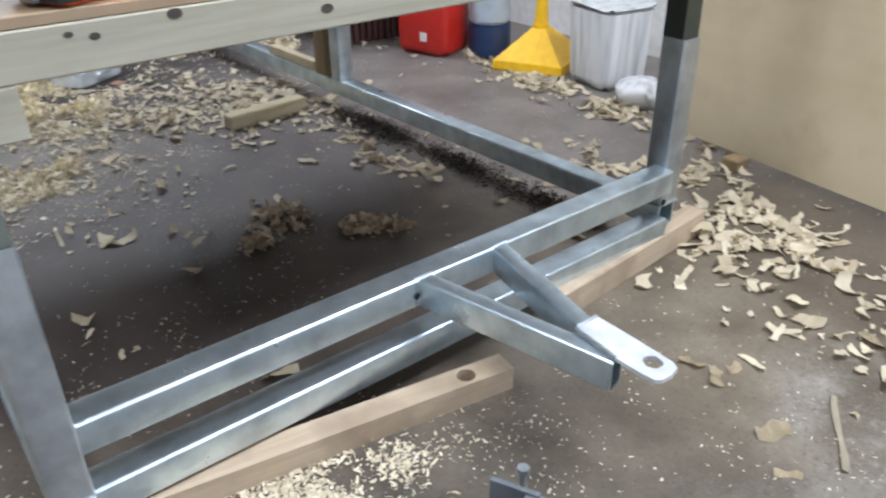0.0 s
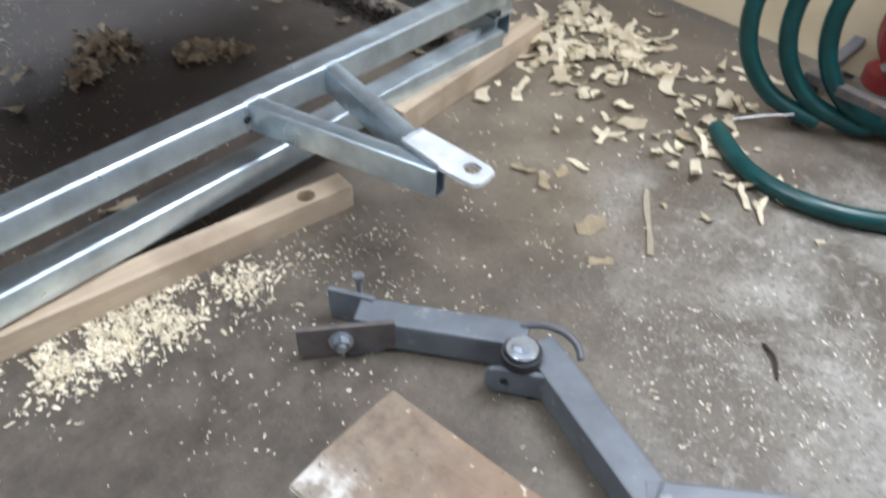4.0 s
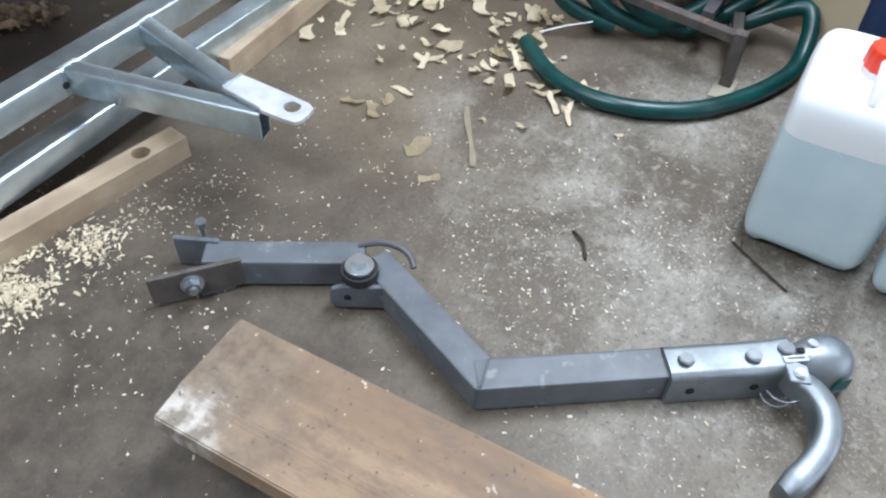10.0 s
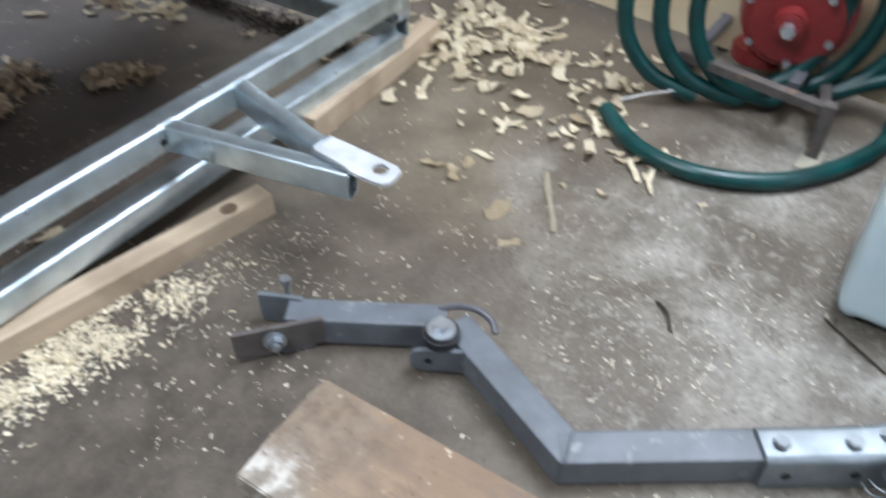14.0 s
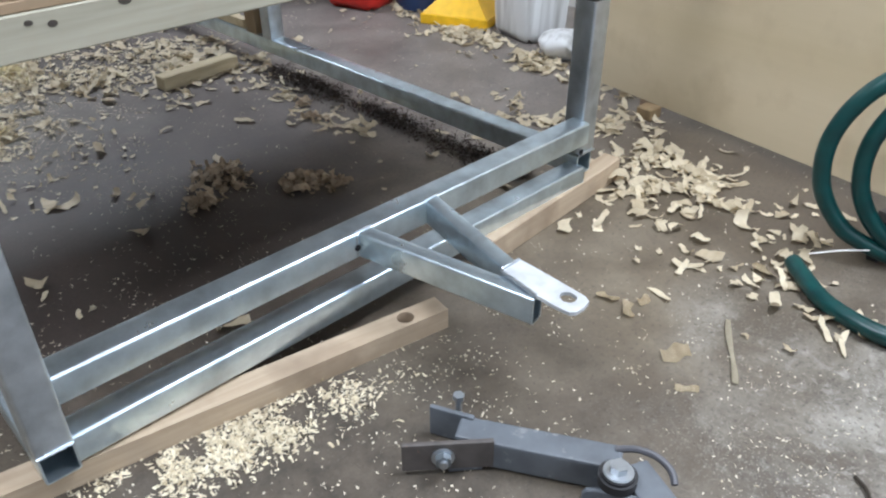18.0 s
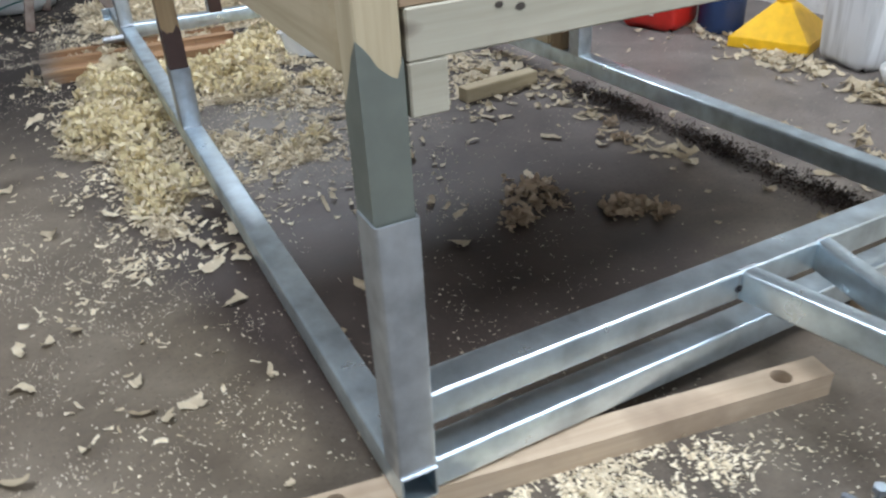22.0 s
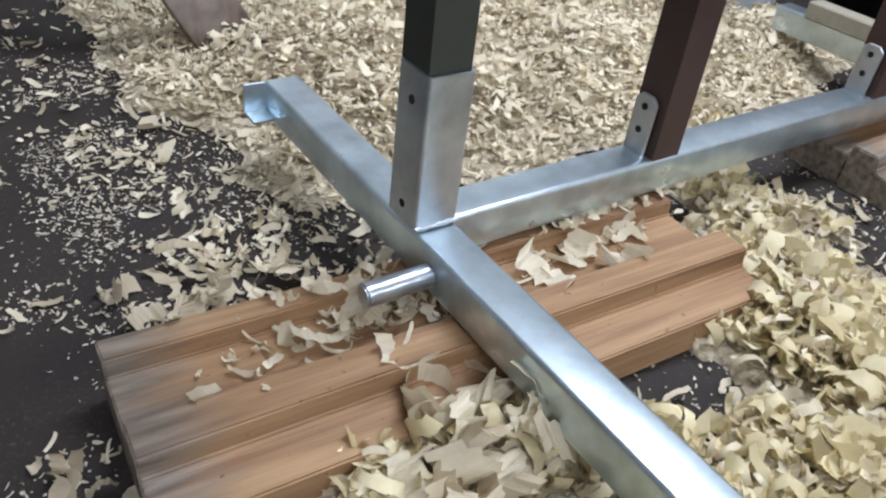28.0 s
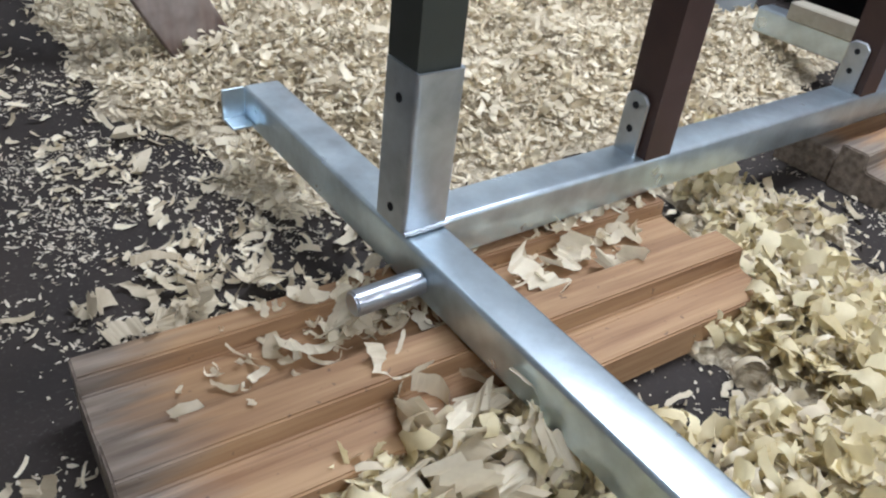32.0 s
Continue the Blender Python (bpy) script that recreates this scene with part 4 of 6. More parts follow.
# ---- water cans ----
CAN = Mat("milky_plastic", 0.35)
CAN.colour((0.83, 0.87, 0.89))
CAN.b.inputs["Alpha"].default_value = 0.9
WATER = Mat("plastic_with_water_behind", 0.35)
WATER = WATER.colour(WATER.ramp(WATER.noise(9, 4), ((0.3, (0.5, 0.63, 0.68)), (0.7, (0.6, 0.73, 0.77))))).m


def can_shell(w, d, h, top=None, low=None):
    """A jerry can body: rounded box with sloping shoulders and a notched foot."""
    b = bmesh.new()
    rows = [(0.0, 0.78), (0.005, 0.86), (0.013, 0.935), (0.024, 0.98), (0.038, 1.0), (h * 0.5, 1.0), (h * 0.85, 0.995), (h * 0.91, 0.975), (h * 0.95, 0.94), (h * 0.98, 0.88), (h, 0.76)]
    if top:
        rows = [r for r in rows if r[0] < top] + [(top, 1.0)]
    if low:
        rows = [(low, 1.0)] + [r for r in rows if r[0] > low]
    rings = []
    for z, k in rows:
        pts = []
        for j in range(32):
            a = 2 * math.pi * (j + 0.5) / 32
            c, s = math.cos(a), math.sin(a)
            e = 0.28
            pts.append(((abs(c) ** e * math.copysign(1, c) * w / 2 + 0) * k, (abs(s) ** e * math.copysign(1, s) * d / 2) * k, z + 0.013 * max(0, math.cos(6 * a + 0.9)) * max(0, 1 - z / 0.04)))
        rings.append([b.verts.new(p) for p in pts])
    for a, c in zip(rings, rings[1:]):
        for j in range(32):
            b.faces.new((a[j], a[(j + 1) % 32], c[(j + 1) % 32], c[j]))
    b.faces.new(rings[0][::-1])
    b.faces.new(rings[-1])
    bmesh.ops.recalc_face_normals(b, faces=b.faces)
    return smooth(b, 0.9)


for x, y, r in ((1.097, -1.068, 2), (1.071, -1.283, -9)):
    c = thing("water_can", "translucent white plastic can of pale blue water with red cap", "jerry can", pose(x, y, 0, 0, 0, r), "water cans")
    part("upper_body", can_shell(0.225, 0.19, 0.295, None, 0.2205), CAN.m, c, "milky white empty upper part")
    part("water_filled_body", can_shell(0.225, 0.19, 0.295, 0.22), WATER, c, "pale blue water showing through the plastic")
    part("neck", moved(cyl(0.026, 0.012, 24), pose(-0.01, 0, 0.294)), CAN.m, c)
    cap = cyl(0.03, 0.03, 56, 0.0285, 0.002)
    for v in cap.verts:
        if math.hypot(v.co.x, v.co.y) > 0.027 and round(math.atan2(v.co.y, v.co.x) / (2 * math.pi) * 56) % 4 < 2:
            v.co.x, v.co.y = v.co.x * 0.95, v.co.y * 0.95
    moved(cap, pose(-0.01, 0, 0.303))
    part("cap", cap, ORANGE if r < 0 else plain("orange_red_plastic", (0.75, 0.045, 0.015), 0.35), c, "ribbed red screw cap")
    tap = part("tap_spout", sweep(curve_points([(-0.035, 0, 0.322), (-0.055, 0.0, 0.322), (-0.075, 0, 0.312), (-0.09, 0, 0.288)], 4), 0.009, 12), WHITE, c, "white plastic tap spout")
    part("tap_tip", sweep([(-0.09, 0, 0.288), (-0.098, 0, 0.272)], 0.005, 10), WHITE, tap)

bc = thing("plastic_crate", "dark blue plastic crate with a ribbed rim behind the water cans", "crate", pose(1.46, -1.24, 0, 0, 0, -8))
b = box(-0.16, 0.16, -0.2, 0.2, 0, 0.34, 0.02, None, 3)
for v in b.verts:
    v.co.x, v.co.y = v.co.x * (0.92 + 0.25 * v.co.z), v.co.y * (0.92 + 0.25 * v.co.z)
part("crate_body", b, BLUE, bc)
for x0, x1, y0, y1 in ((-0.178, 0.178, -0.218, -0.196), (-0.178, 0.178, 0.196, 0.218), (-0.178, -0.158, -0.195, 0.195), (0.158, 0.178, -0.195, 0.195)):
    part("rim", box(x0, x1, y0, y1, 0.31, 0.35, 0.004), BLUE, bc)
for k in range(5):
    part("rib", box(-0.168, -0.153, -0.16 + 0.075 * k, -0.15 + 0.075 * k, 0.02, 0.309, 0.003), BLUE, bc)
for k in range(4):
    part("rib", box(-0.12 + 0.075 * k, -0.11 + 0.075 * k, 0.192, 0.207, 0.02, 0.309, 0.003), BLUE, bc)

# ---- hose and pump by the plywood sheet ----
HOSE = Mat("green_reinforced_hose", 0.36)
HOSE.colour(HOSE.ramp(HOSE.noise(22, 5), ((0.3, (0.002, 0.03, 0.03)), (0.7, (0.004, 0.056, 0.053))))).bump(HOSE.noise(300, 2), 0.12, 0.001)


HR = 0.0172
ho = thing("hose", "dark green reinforced hose in loose coils beside a pump", "hose")
keys = [(1.308, -0.434, 0.02), (1.223, -0.535, 0.02), (1.197, -0.641, 0.02), (1.222, -0.745, 0.02), (1.288, -0.834, 0.02), (1.413, -0.912, 0.022), (1.53, -0.945, 0.034), (1.615, -0.915, 0.1)]
for turn in range(3):
    cx, cy = 1.537 - 0.033 * turn, -0.724 + 0.062 * turn
    for k in range(12):
        a = radians(-70 + 30 * k)
        keys.append((cx + 0.10 * math.cos(a), cy - 0.185 * math.cos(a), 0.232 + 0.208 * math.sin(a)))
part("hose_length", sweep(curve_points(keys, 6), HR, 14), HOSE.m, ho)
cut = (Vector(keys[0]) - Vector(keys[1])).normalized()
part("hose_bore", sweep([Vector(keys[0]) - 0.002 * cut, Vector(keys[0]) + 0.0006 * cut], HR * 0.72, 18), SHADE_BLACK, ho, "dark open end of the hose")
part("cable_tie", sweep([(1.335, -0.452, 0.035), (1.377, -0.496, 0.044), (1.416, -0.535, 0.045)], 0.0018, 6), WHITE, ho, "loose tail of a white cable tie")
pu = thing("water_pump", "worn dark red water pump on a low steel stand", "pump", pose(1.6, -0.695, 0))
vol = part("volute", moved(cyl(0.115, 0.07, 36, 0.1, 0.012), pose(0.0, 0, 0.2, 0, -90, 12)), RED_PAINT, pu)
part("hub", moved(cyl(0.035, 0.05, 20, 0.03, 0.005), pose(-0.055, 0.0, 0.2, 0, -90, 12)), RED_PAINT, pu)
part("hub_bolt", moved(cyl(0.014, 0.02, 6), pose(-0.105, -0.01, 0.2, 0, -90, 12)), GALV_DARK, pu)
for k in range(6):
    a = k * math.pi / 3 + 0.3
    part("rim_bolt", moved(cyl(0.008, 0.012, 6), pose(-0.066, 0.088 * math.cos(a), 0.2 + 0.088 * math.sin(a), 0, -90, 12)), GALV_DARK, vol)
part("outlet_flange", moved(cyl(0.06, 0.03, 24, None, 0.004), pose(0.0, 0.05, 0.075)), RED_PAINT, pu)
part("outlet_neck", moved(cyl(0.035, 0.06, 20), pose(0.0, 0.03, 0.1)), RED_PAINT, pu)
part("motor", moved(cyl(0.085, 0.16, 28, None, 0.01), pose(0.17, 0.03, 0.2, 0, -90, 12)), ORANGE, pu, "faded orange motor")
part("handle", sweep(curve_points([(-0.05, -0.08, 0.28), (-0.06, -0.12, 0.31), (-0.04, -0.19, 0.32)], 5), 0.018, 12), ORANGE, pu)
for x, y in ((-0.13, 0.16), (0.14, -0.06), (0.14, 0.16)):
    part("stand_leg", box(x - 0.012, x + 0.012, y - 0.012, y + 0.012, 0, 0.09, 0.001), DKGREY, pu)
part("stand_leg", box(-0.202, -0.178, -0.152, -0.128, 0.004, 0.12, 0.001), RUST, pu)
part("foot_plate", box(-0.245, -0.165, -0.16, -0.12, 0, 0.004, 0.001), BEAM, pu, "pale flat foot")
part("stand_bar", moved(box(0, 0.32, -0.011, 0.011, 0.095, 0.115, 0.001), pose(-0.19, -0.14, 0, 0, 0, 80)), RUST, pu)
part("stand_bar", moved(box(0, 0.33, -0.011, 0.011, 0.06, 0.08, 0.001), pose(-0.19, -0.14, 0, 0, 0, 14)), RUST, pu)
part("stand_bar", box(-0.12, 0.14, -0.067, -0.043, 0.085, 0.105, 0.001), DKGREY, pu)
part("stand_bar", box(-0.12, 0.14, 0.148, 0.172, 0.085, 0.105, 0.001), DKGREY, pu)

# ---- against the wall ----
pl = thing("plywood_sheet", "large pale plywood sheet standing on edge on battens", "plywood", pose(1.8, 0.21, 0, 0, 0, -7.6))
part("sheet", box(0, 0.018, -2.5, 0.27, 0.024, 1.25, 0.001), PLY_WALL, pl)
for y in (0.02, -0.9, -1.9):
    part("foot_batten", box(0.004, 0.05, y, y + 0.05, 0, 0.0245, 0.001), BROWN, pl)
tagged(part("wooden_wedge", box(1.73, 1.782, 0.185, 0.235, 0, 0.034, 0.003), PINE_TAN), "small brown timber wedge at the foot of the plywood", "timber block")
fc = thing("fuel_can", "red plastic fuel can with a paper label", "fuel can", pose(1.905, 1.72, 0, 0, 0, 19))
part("body", moved(can_shell(0.2, 0.24, 0.34), pose(0, 0, 0)), RED, fc)
part("label_patch", box(-0.103, -0.0995, -0.03, 0.0, 0.06, 0.095, 0), WHITE, fc)
part("cap", moved(cyl(0.03, 0.03, 20), pose(0, 0.06, 0.34)), BLACK, fc)
ob = thing("oil_bottle", "white plastic bottle with a dark blue lower half", "bottle", pose(2.04, 1.53, 0))
part("lower_half", moved(cyl(0.085, 0.13, 28, None, 0.008), pose(0, 0, 0)), BLUE, ob)
part("upper_half", moved(cyl(0.085, 0.14, 28, 0.075, 0.012), pose(0, 0, 0.13)), GREYP, ob)
fu = thing("funnel", "yellow plastic square funnel standing upside down", "funnel", pose(2.076, 1.276, 0, 0, 0, 23.5))
part("rim", box(-0.138, 0.138, -0.138, 0.138, 0.0, 0.04, 0.006, None, 2), YELLOW, fu)
part("cone", moved(cyl(0.188, 0.108, 4, 0.034), pose(0, 0, 0.04, 0, 0, 45)), YELLOW, fu)
part("spout", moved(cyl(0.026, 0.22, 20, 0.017), pose(0, 0, 0.146)), YELLOW, fu)
part("collar", moved(cyl(0.032, 0.014, 20, None, 0.003), pose(0, 0, 0.146)), YELLOW, fu)
STREAK = Mat("streaked_white_bucket", 0.5)
STREAK.colour(STREAK.ramp(STREAK.noise(1.0, 5, STREAK.map((26, 26, 1.6))), ((0.3, (0.34, 0.34, 0.33)), (0.55, (0.64, 0.65, 0.65)))))
bk = thing("bucket", "dirty white square plastic bucket with streaked sides", "bucket", pose(2.09, 0.955, 0, 0, 0, -9))
b = can_shell(0.215, 0.235, 0.40, 0.265)
for v in b.verts:
    k = 0.88 + 0.12 * v.co.z / 0.265
    v.co.x, v.co.y = v.co.x * k, v.co.y * k
part("pail", b, STREAK.m, bk)
part("rim", moved(can_shell(0.225, 0.245, 0.40, 0.016), pose(0, 0, 0.262)), STREAK.m, bk)
rk = bmesh.new()
bmesh.ops.create_icosphere(rk, subdivisions=3, radius=0.085)
for v in rk.verts:
    v.co *= 1 + 0.28 * noise.noise(v.co * 14)
    v.co.z = max(-0.045, v.co.z * 0.62)
bmesh.ops.translate(rk, vec=(1.99, 0.71, 0.045), verts=rk.verts)
tagged(part("crumpled_bag", smooth(rk), STREAK.m), "crumpled grey-white bag on the floor", "bag")

# ---- behind the frame ----
ms = thing("low_cabinet", "red-brown wooden cabinet with open shelves and a slatted end", "cabinet", pose(1.61, 2.03, 0))
part("bottom_shelf", box(0, 0.4, 0, 1.55, 0.085, 0.112, 0.003), MAHOG, ms)
part("middle_shelf", box(0.04, 0.4, 0.03, 1.55, 0.33, 0.35, 0.003), MAHOG, ms)
part("top", box(-0.02, 0.42, -0.04, 1.57, 0.62, 0.65, 0.004), MAHOG, ms)
part("back_panel", box(0.401, 0.412, 0, 1.55, 0.085, 0.62, 0.001), MAHOG, ms)
# the plinth's black carries the shade below the cabinet
part("plinth", box(0.1, 0.38, 0.05, 1.5, 0, 0.085, 0.002), SHADE_BLACK, ms)
for y in (0.75, 1.526):
    part("upright", box(0.01, 0.4, y, y + 0.022, 0.112, 0.62, 0.002), MAHOG, ms)
# black behind the slats, so the shade between them is in the colour
part("end_panel", box(0.005, 0.4, 0.003, 0.025, 0.112, 0.62, 0.002), SHADE_BLACK, ms)
DARK_RED = wood("dark_red_slat_wood", (0.035, 0.013, 0.012), (0.085, 0.034, 0.03), None, 2, 0.5, 10)
for k in range(13):
    part("end_slat", box(0.032 * k, 0.032 * k + 0.021, -0.016, -0.001, 0.004, 0.6, 0.0015), DARK_RED, ms, "dark red vertical slat")
oc = thing("heater_cabinet", "orange timber-framed cabinet with a dark front", "cabinet", pose(0.53, 3.87, 0, 0, 0, -7))
part("stile", box(0, 0.045, 0, 0.03, 0, 0.5, 0.003), HEATER, oc)
part("stile", box(0.34, 0.385, 0, 0.03, 0, 0.5, 0.003), HEATER, oc)
part("bottom_rail", box(0.045, 0.34, 0, 0.03, 0, 0.06, 0.003), HEATER, oc)
part("top_rail", box(0.045, 0.34, 0, 0.03, 0.44, 0.5, 0.003), HEATER, oc)
part("dark_panel", box(0.045, 0.34, 0.012, 0.02, 0.06, 0.44, 0), SHADE_BLACK, oc)
part("carcass", box(0, 0.385, 0.03, 0.35, 0.0, 0.5, 0.003), DARKWOOD, oc)
dk = thing("dark_crate", "dark timber crate with a grey lower board", "crate", pose(0.25, 3.98, 0, 0, 0, -12))
part("crate_body", box(0, 0.26, 0.02, 0.35, 0.04, 0.4, 0.004), SHADE_BLACK, dk)
part("lower_board", box(0.06, 0.25, -0.01, 0.02, 0.03, 0.1, 0.003), BEAM, dk)
cr = thing("cream_box", "cream painted box beside the grey bin", "box", pose(1.03, 3.42, 0, 0, 0, 8))
part("carton", box(0, 0.3, 0, 0.3, 0.03, 0.26, 0.004), plain("cream_paint", (0.6, 0.58, 0.47), 0.6), cr)
part("foot", box(0.02, 0.08, 0.0, 0.06, 0.0, 0.03, 0.002), BROWN, cr)
gb = thing("storage_bin", "pale blue-grey plastic bin with a rim and hand slot", "bin", pose(1.075, 3.065, 0, 0, 0, 2))
b = box(0.03, 0.31, 0.02, 0.3, 0, 0.2, 0.015, None, 2)
for v in b.verts:
    k = 1 + 0.5 * (v.co.z - 0.1)
    v.co.x, v.co.y = 0.17 + (v.co.x - 0.17) * k, 0.16 + (v.co.y - 0.16) * k
part("bin_body", b, GREYP, gb)
for x0, x1, y0, y1 in ((-0.005, 0.345, -0.01, 0.012), (-0.005, 0.345, 0.31, 0.33), (-0.005, 0.015, 0.012, 0.31), (0.325, 0.345, 0.012, 0.31)):
    part("rim", box(x0, x1, y0, y1, 0.195, 0.212, 0.003), GREYP, gb)
part("hand_slot", box(0.18, 0.26, 0.006, 0.0165, 0.155, 0.175, 0.003), SHADE_BLACK, gb)
dr = thing("plastic_drum", "grey-white plastic drum with a rounded foot", "drum", pose(-0.35, 3.89, 0))
b = bmesh.new()
prof = [(0.0, 0.0), (0.14, 0.0), (0.175, 0.012), (0.195, 0.04), (0.2, 0.09), (0.2, 0.2), (0.204, 0.21), (0.2, 0.22), (0.2, 0.4), (0.19, 0.43), (0.12, 0.45), (0, 0.455)]
vs = [b.verts.new((r, 0, z)) for r, z in prof]
es = [b.edges.new(p) for p in zip(vs, vs[1:])]
bmesh.ops.spin(b, geom=vs + es, cent=(0, 0, 0), axis=(0, 0, 1), angle=2 * math.pi, steps=40)
bmesh.ops.remove_doubles(b, verts=b.verts, dist=1e-5)
bmesh.ops.recalc_face_normals(b, faces=b.faces)
part("shell", smooth(b), plain("chalky_white_plastic", (0.5, 0.52, 0.52), 0.5), dr)
part("bung", moved(cyl(0.03, 0.02, 16), pose(0.08, 0, 0.45)), BLACK, dr)
copy_thing(dr, pose(-0.8, 3.98, 0, 0, 0, 40))


def plank(p, q, w, t, material, name, parent):
    """A plank from p to q in space, w wide and t thick."""
    d = Vector(q) - Vector(p)
    z = d.normalized()
    xx = Vector((0, 1, 0)).cross(z).normalized()
    m = Matrix.Translation(p) @ Matrix((xx, z.cross(xx), z)).transposed().to_4x4()
    return part(name, moved(box(-w / 2, w / 2, -t / 2, t / 2, 0, d.length, 0.003), m), material, parent)


sh = thing("sawhorse", "grimy old timber sawhorse with splayed legs standing in shavings", "sawhorse")
for y, dx in ((3.37, 0.0), (3.80, 0.09)):
    plank((0.105 + dx, y - 0.08, 0.0), (-0.2 + dx, y + 0.02, 0.56), 0.105, 0.035, DARKWOOD, "leg", sh)
    plank((-0.32 + dx, y - 0.045, 0.0), (-0.19 + dx, y + 0.03, 0.55), 0.04, 0.035, DARKWOOD, "leg", sh)
part("top_beam", moved(box(-0.05, 0.05, 0, 0.75, 0, 0.09, 0.004), pose(-0.2, 3.28, 0.53, 0, 0, -9)), DARKWOOD, sh)
part("brace", bar((-0.31, 3.42), (-0.1, 3.42), 0.03, 0.03, 0.2), DARKWOOD, sh)
rp = tagged(part("green_cord", sweep(curve_points([(-1.1, 3.2, 0.01), (-0.6, 3.42, 0.05), (-0.3, 3.5, 0.11), (-0.02, 3.48, 0.13)], 6), 0.004, 6), TEAL), "thin green cord tied to the sawhorse leg", "cord")
ty = thing("wheel", "black rubber tyred wheel standing on the floor", "wheel", pose(-0.575, 2.54, 0.164, 0, 0, 18) @ Matrix.Scale(0.82, 4))
b = bmesh.new()
ring = []
for k in range(48):
    a = 2 * math.pi * k / 48
    row = []
    for j in range(14):
        c = 2 * math.pi * j / 14
        r = 0.155 + 0.045 * math.sin(c) * (1.0 if math.sin(c) < 0 else 0.95)
        row.append(b.verts.new((0.042 * math.cos(c), r * math.cos(a), r * math.sin(a))))
    ring.append(row)
for k in range(48):
    for j in range(14):
        b.faces.new((ring[k][j], ring[k][(j + 1) % 14], ring[(k + 1) % 48][(j + 1) % 14], ring[(k + 1) % 48][j]))
bmesh.ops.recalc_face_normals(b, faces=b.faces)
part("tyre", smooth(b, 1.2), BLACK, ty)
part("rim", moved(cyl(0.118, 0.05, 32, None, 0.004), pose(-0.025, 0, 0, 0, 90, 0)), DKGREY, ty)
part("hub", moved(cyl(0.03, 0.09, 18, None, 0.004), pose(-0.045, 0, 0, 0, 90, 0)), GALV_DARK, ty)

# ---- the tub of bolts ----
TUBM = Mat("cloudy_clear_plastic", 0.3)
TUBM.colour(TUBM.ramp(TUBM.noise(24, 5), ((0.35, (0.66, 0.69, 0.7)), (0.7, (0.8, 0.83, 0.84)))))
TUBM.b.inputs["Alpha"].default_value = 0.37
tb = thing("bolt_tub", "cloudy clear plastic tub holding a few zinc bolts", "tub", pose(0.664, 2.237, 0.004, 0, 0, 32))
b = bmesh.new()
rings = []
for k, z in ((0.8, 0.0), (0.87, 0.006), (1.0, 0.085), (1.06, 0.088), (1.06, 0.084), (0.97, 0.082), (0.84, 0.009), (0.76, 0.006)):
    pts = []
    for j in range(32):
        a = 2 * math.pi * (j + 0.5) / 32
        c, s = math.cos(a), math.sin(a)
        pts.append((abs(c) ** 0.3 * math.copysign(0.135, c) * k, abs(s) ** 0.3 * math.copysign(0.085, s) * k, z))
    rings.append([b.verts.new(p) for p in pts])
for a, c in zip(rings, rings[1:]):
    for j in range(32):
        b.faces.new((a[j], a[(j + 1) % 32], c[(j + 1) % 32], c[j]))
b.faces.new(rings[0][::-1])
b.faces.new(rings[-1])
bmesh.ops.recalc_face_normals(b, faces=b.faces)
part("tub_wall", smooth(b), TUBM.m, tb)
# each bolt from its head to its tip
for k, (hx, hy, hz_, tx, ty_, tz) in enumerate(((0.676, 2.3, 0.024, 0.627, 2.27, 0.018), (0.722, 2.288, 0.036, 0.634, 2.238, 0.018), (0.712, 2.296, 0.02, 0.648, 2.232, 0.018), (0.75, 2.228, 0.034, 0.678, 2.183, 0.018), (0.738, 2.242, 0.02, 0.69, 2.195, 0.018))):
    way = Vector((tx - hx, ty_ - hy, tz - hz_))
    bo = thing("zinc_bolt", "loose zinc plated bolt in the tub", "bolt", Matrix.Translation((hx, hy, hz_)) @ way.to_track_quat("Z", "Y").to_matrix().to_4x4(), "bolts in the tub")
    part("shank", cyl(0.0055, way.length, 12, None, 0.0008), ZINC, bo)
    part("head", moved(cyl(0.0105, 0.008, 6, None, 0.0008), pose(0, 0, -0.0085)), ZINC, bo)
    part("nut", moved(cyl(0.0095, 0.008, 6, None, 0.0008), pose(0, 0, way.length * 0.72)), ZINC, bo)
tagged(part("pale_spacer", moved(box(-0.013, 0.013, -0.015, 0.015, 0, 0.016, 0.003), pose(0.706, 2.227, 0.0105, 0, 0, 25)), WHITE), "small pale plastic spacer among the bolts", "spacer")
tagged(part("hardwood_chip", moved(box(-0.022, 0.022, -0.018, 0.018, 0, 0.01, 0.002), pose(0.73, 2.104, 0, 0, 0, 30)), REDWOOD), "small red hardwood offcut beside the tub", "timber block")

# ---- tools on the deck ----
DZ = 0.674
tp = thing("tape_measure", "orange and black tape measure lying on the plywood", "tape measure", pose(0.187, 0.056, DZ, 0, 0, 20))
part("case", box(-0.055, 0.055, -0.04, 0.04, 0, 0.062, 0.014, None, 3), ORANGE, tp)
part("grip", box(-0.058, -0.012, -0.0415, 0.0415, 0.002, 0.055, 0.01, None, 2), BLACK, tp)
part("grip", box(0.036, 0.0505, -0.0415, 0.0415, 0.004, 0.0635, 0.01, None, 2), DKGREY, tp)
part("top_label", box(-0.02, 0.03, -0.025, 0.025, 0.0615, 0.0632, 0.0005), DKGREY, tp)
part("end_hook", box(-0.064, -0.057, -0.012, 0.012, 0.004, 0.03, 0.001), ZINC, tp)
hm = thing("socket_handle", "chrome ratchet handle lying on the plywood", "ratchet", pose(0.265, 0.16, DZ, 0, 0, -27))
part("head", moved(cyl(0.02, 0.03, 24, None, 0.005), pose(0, 0, 0)), ZINC, hm)
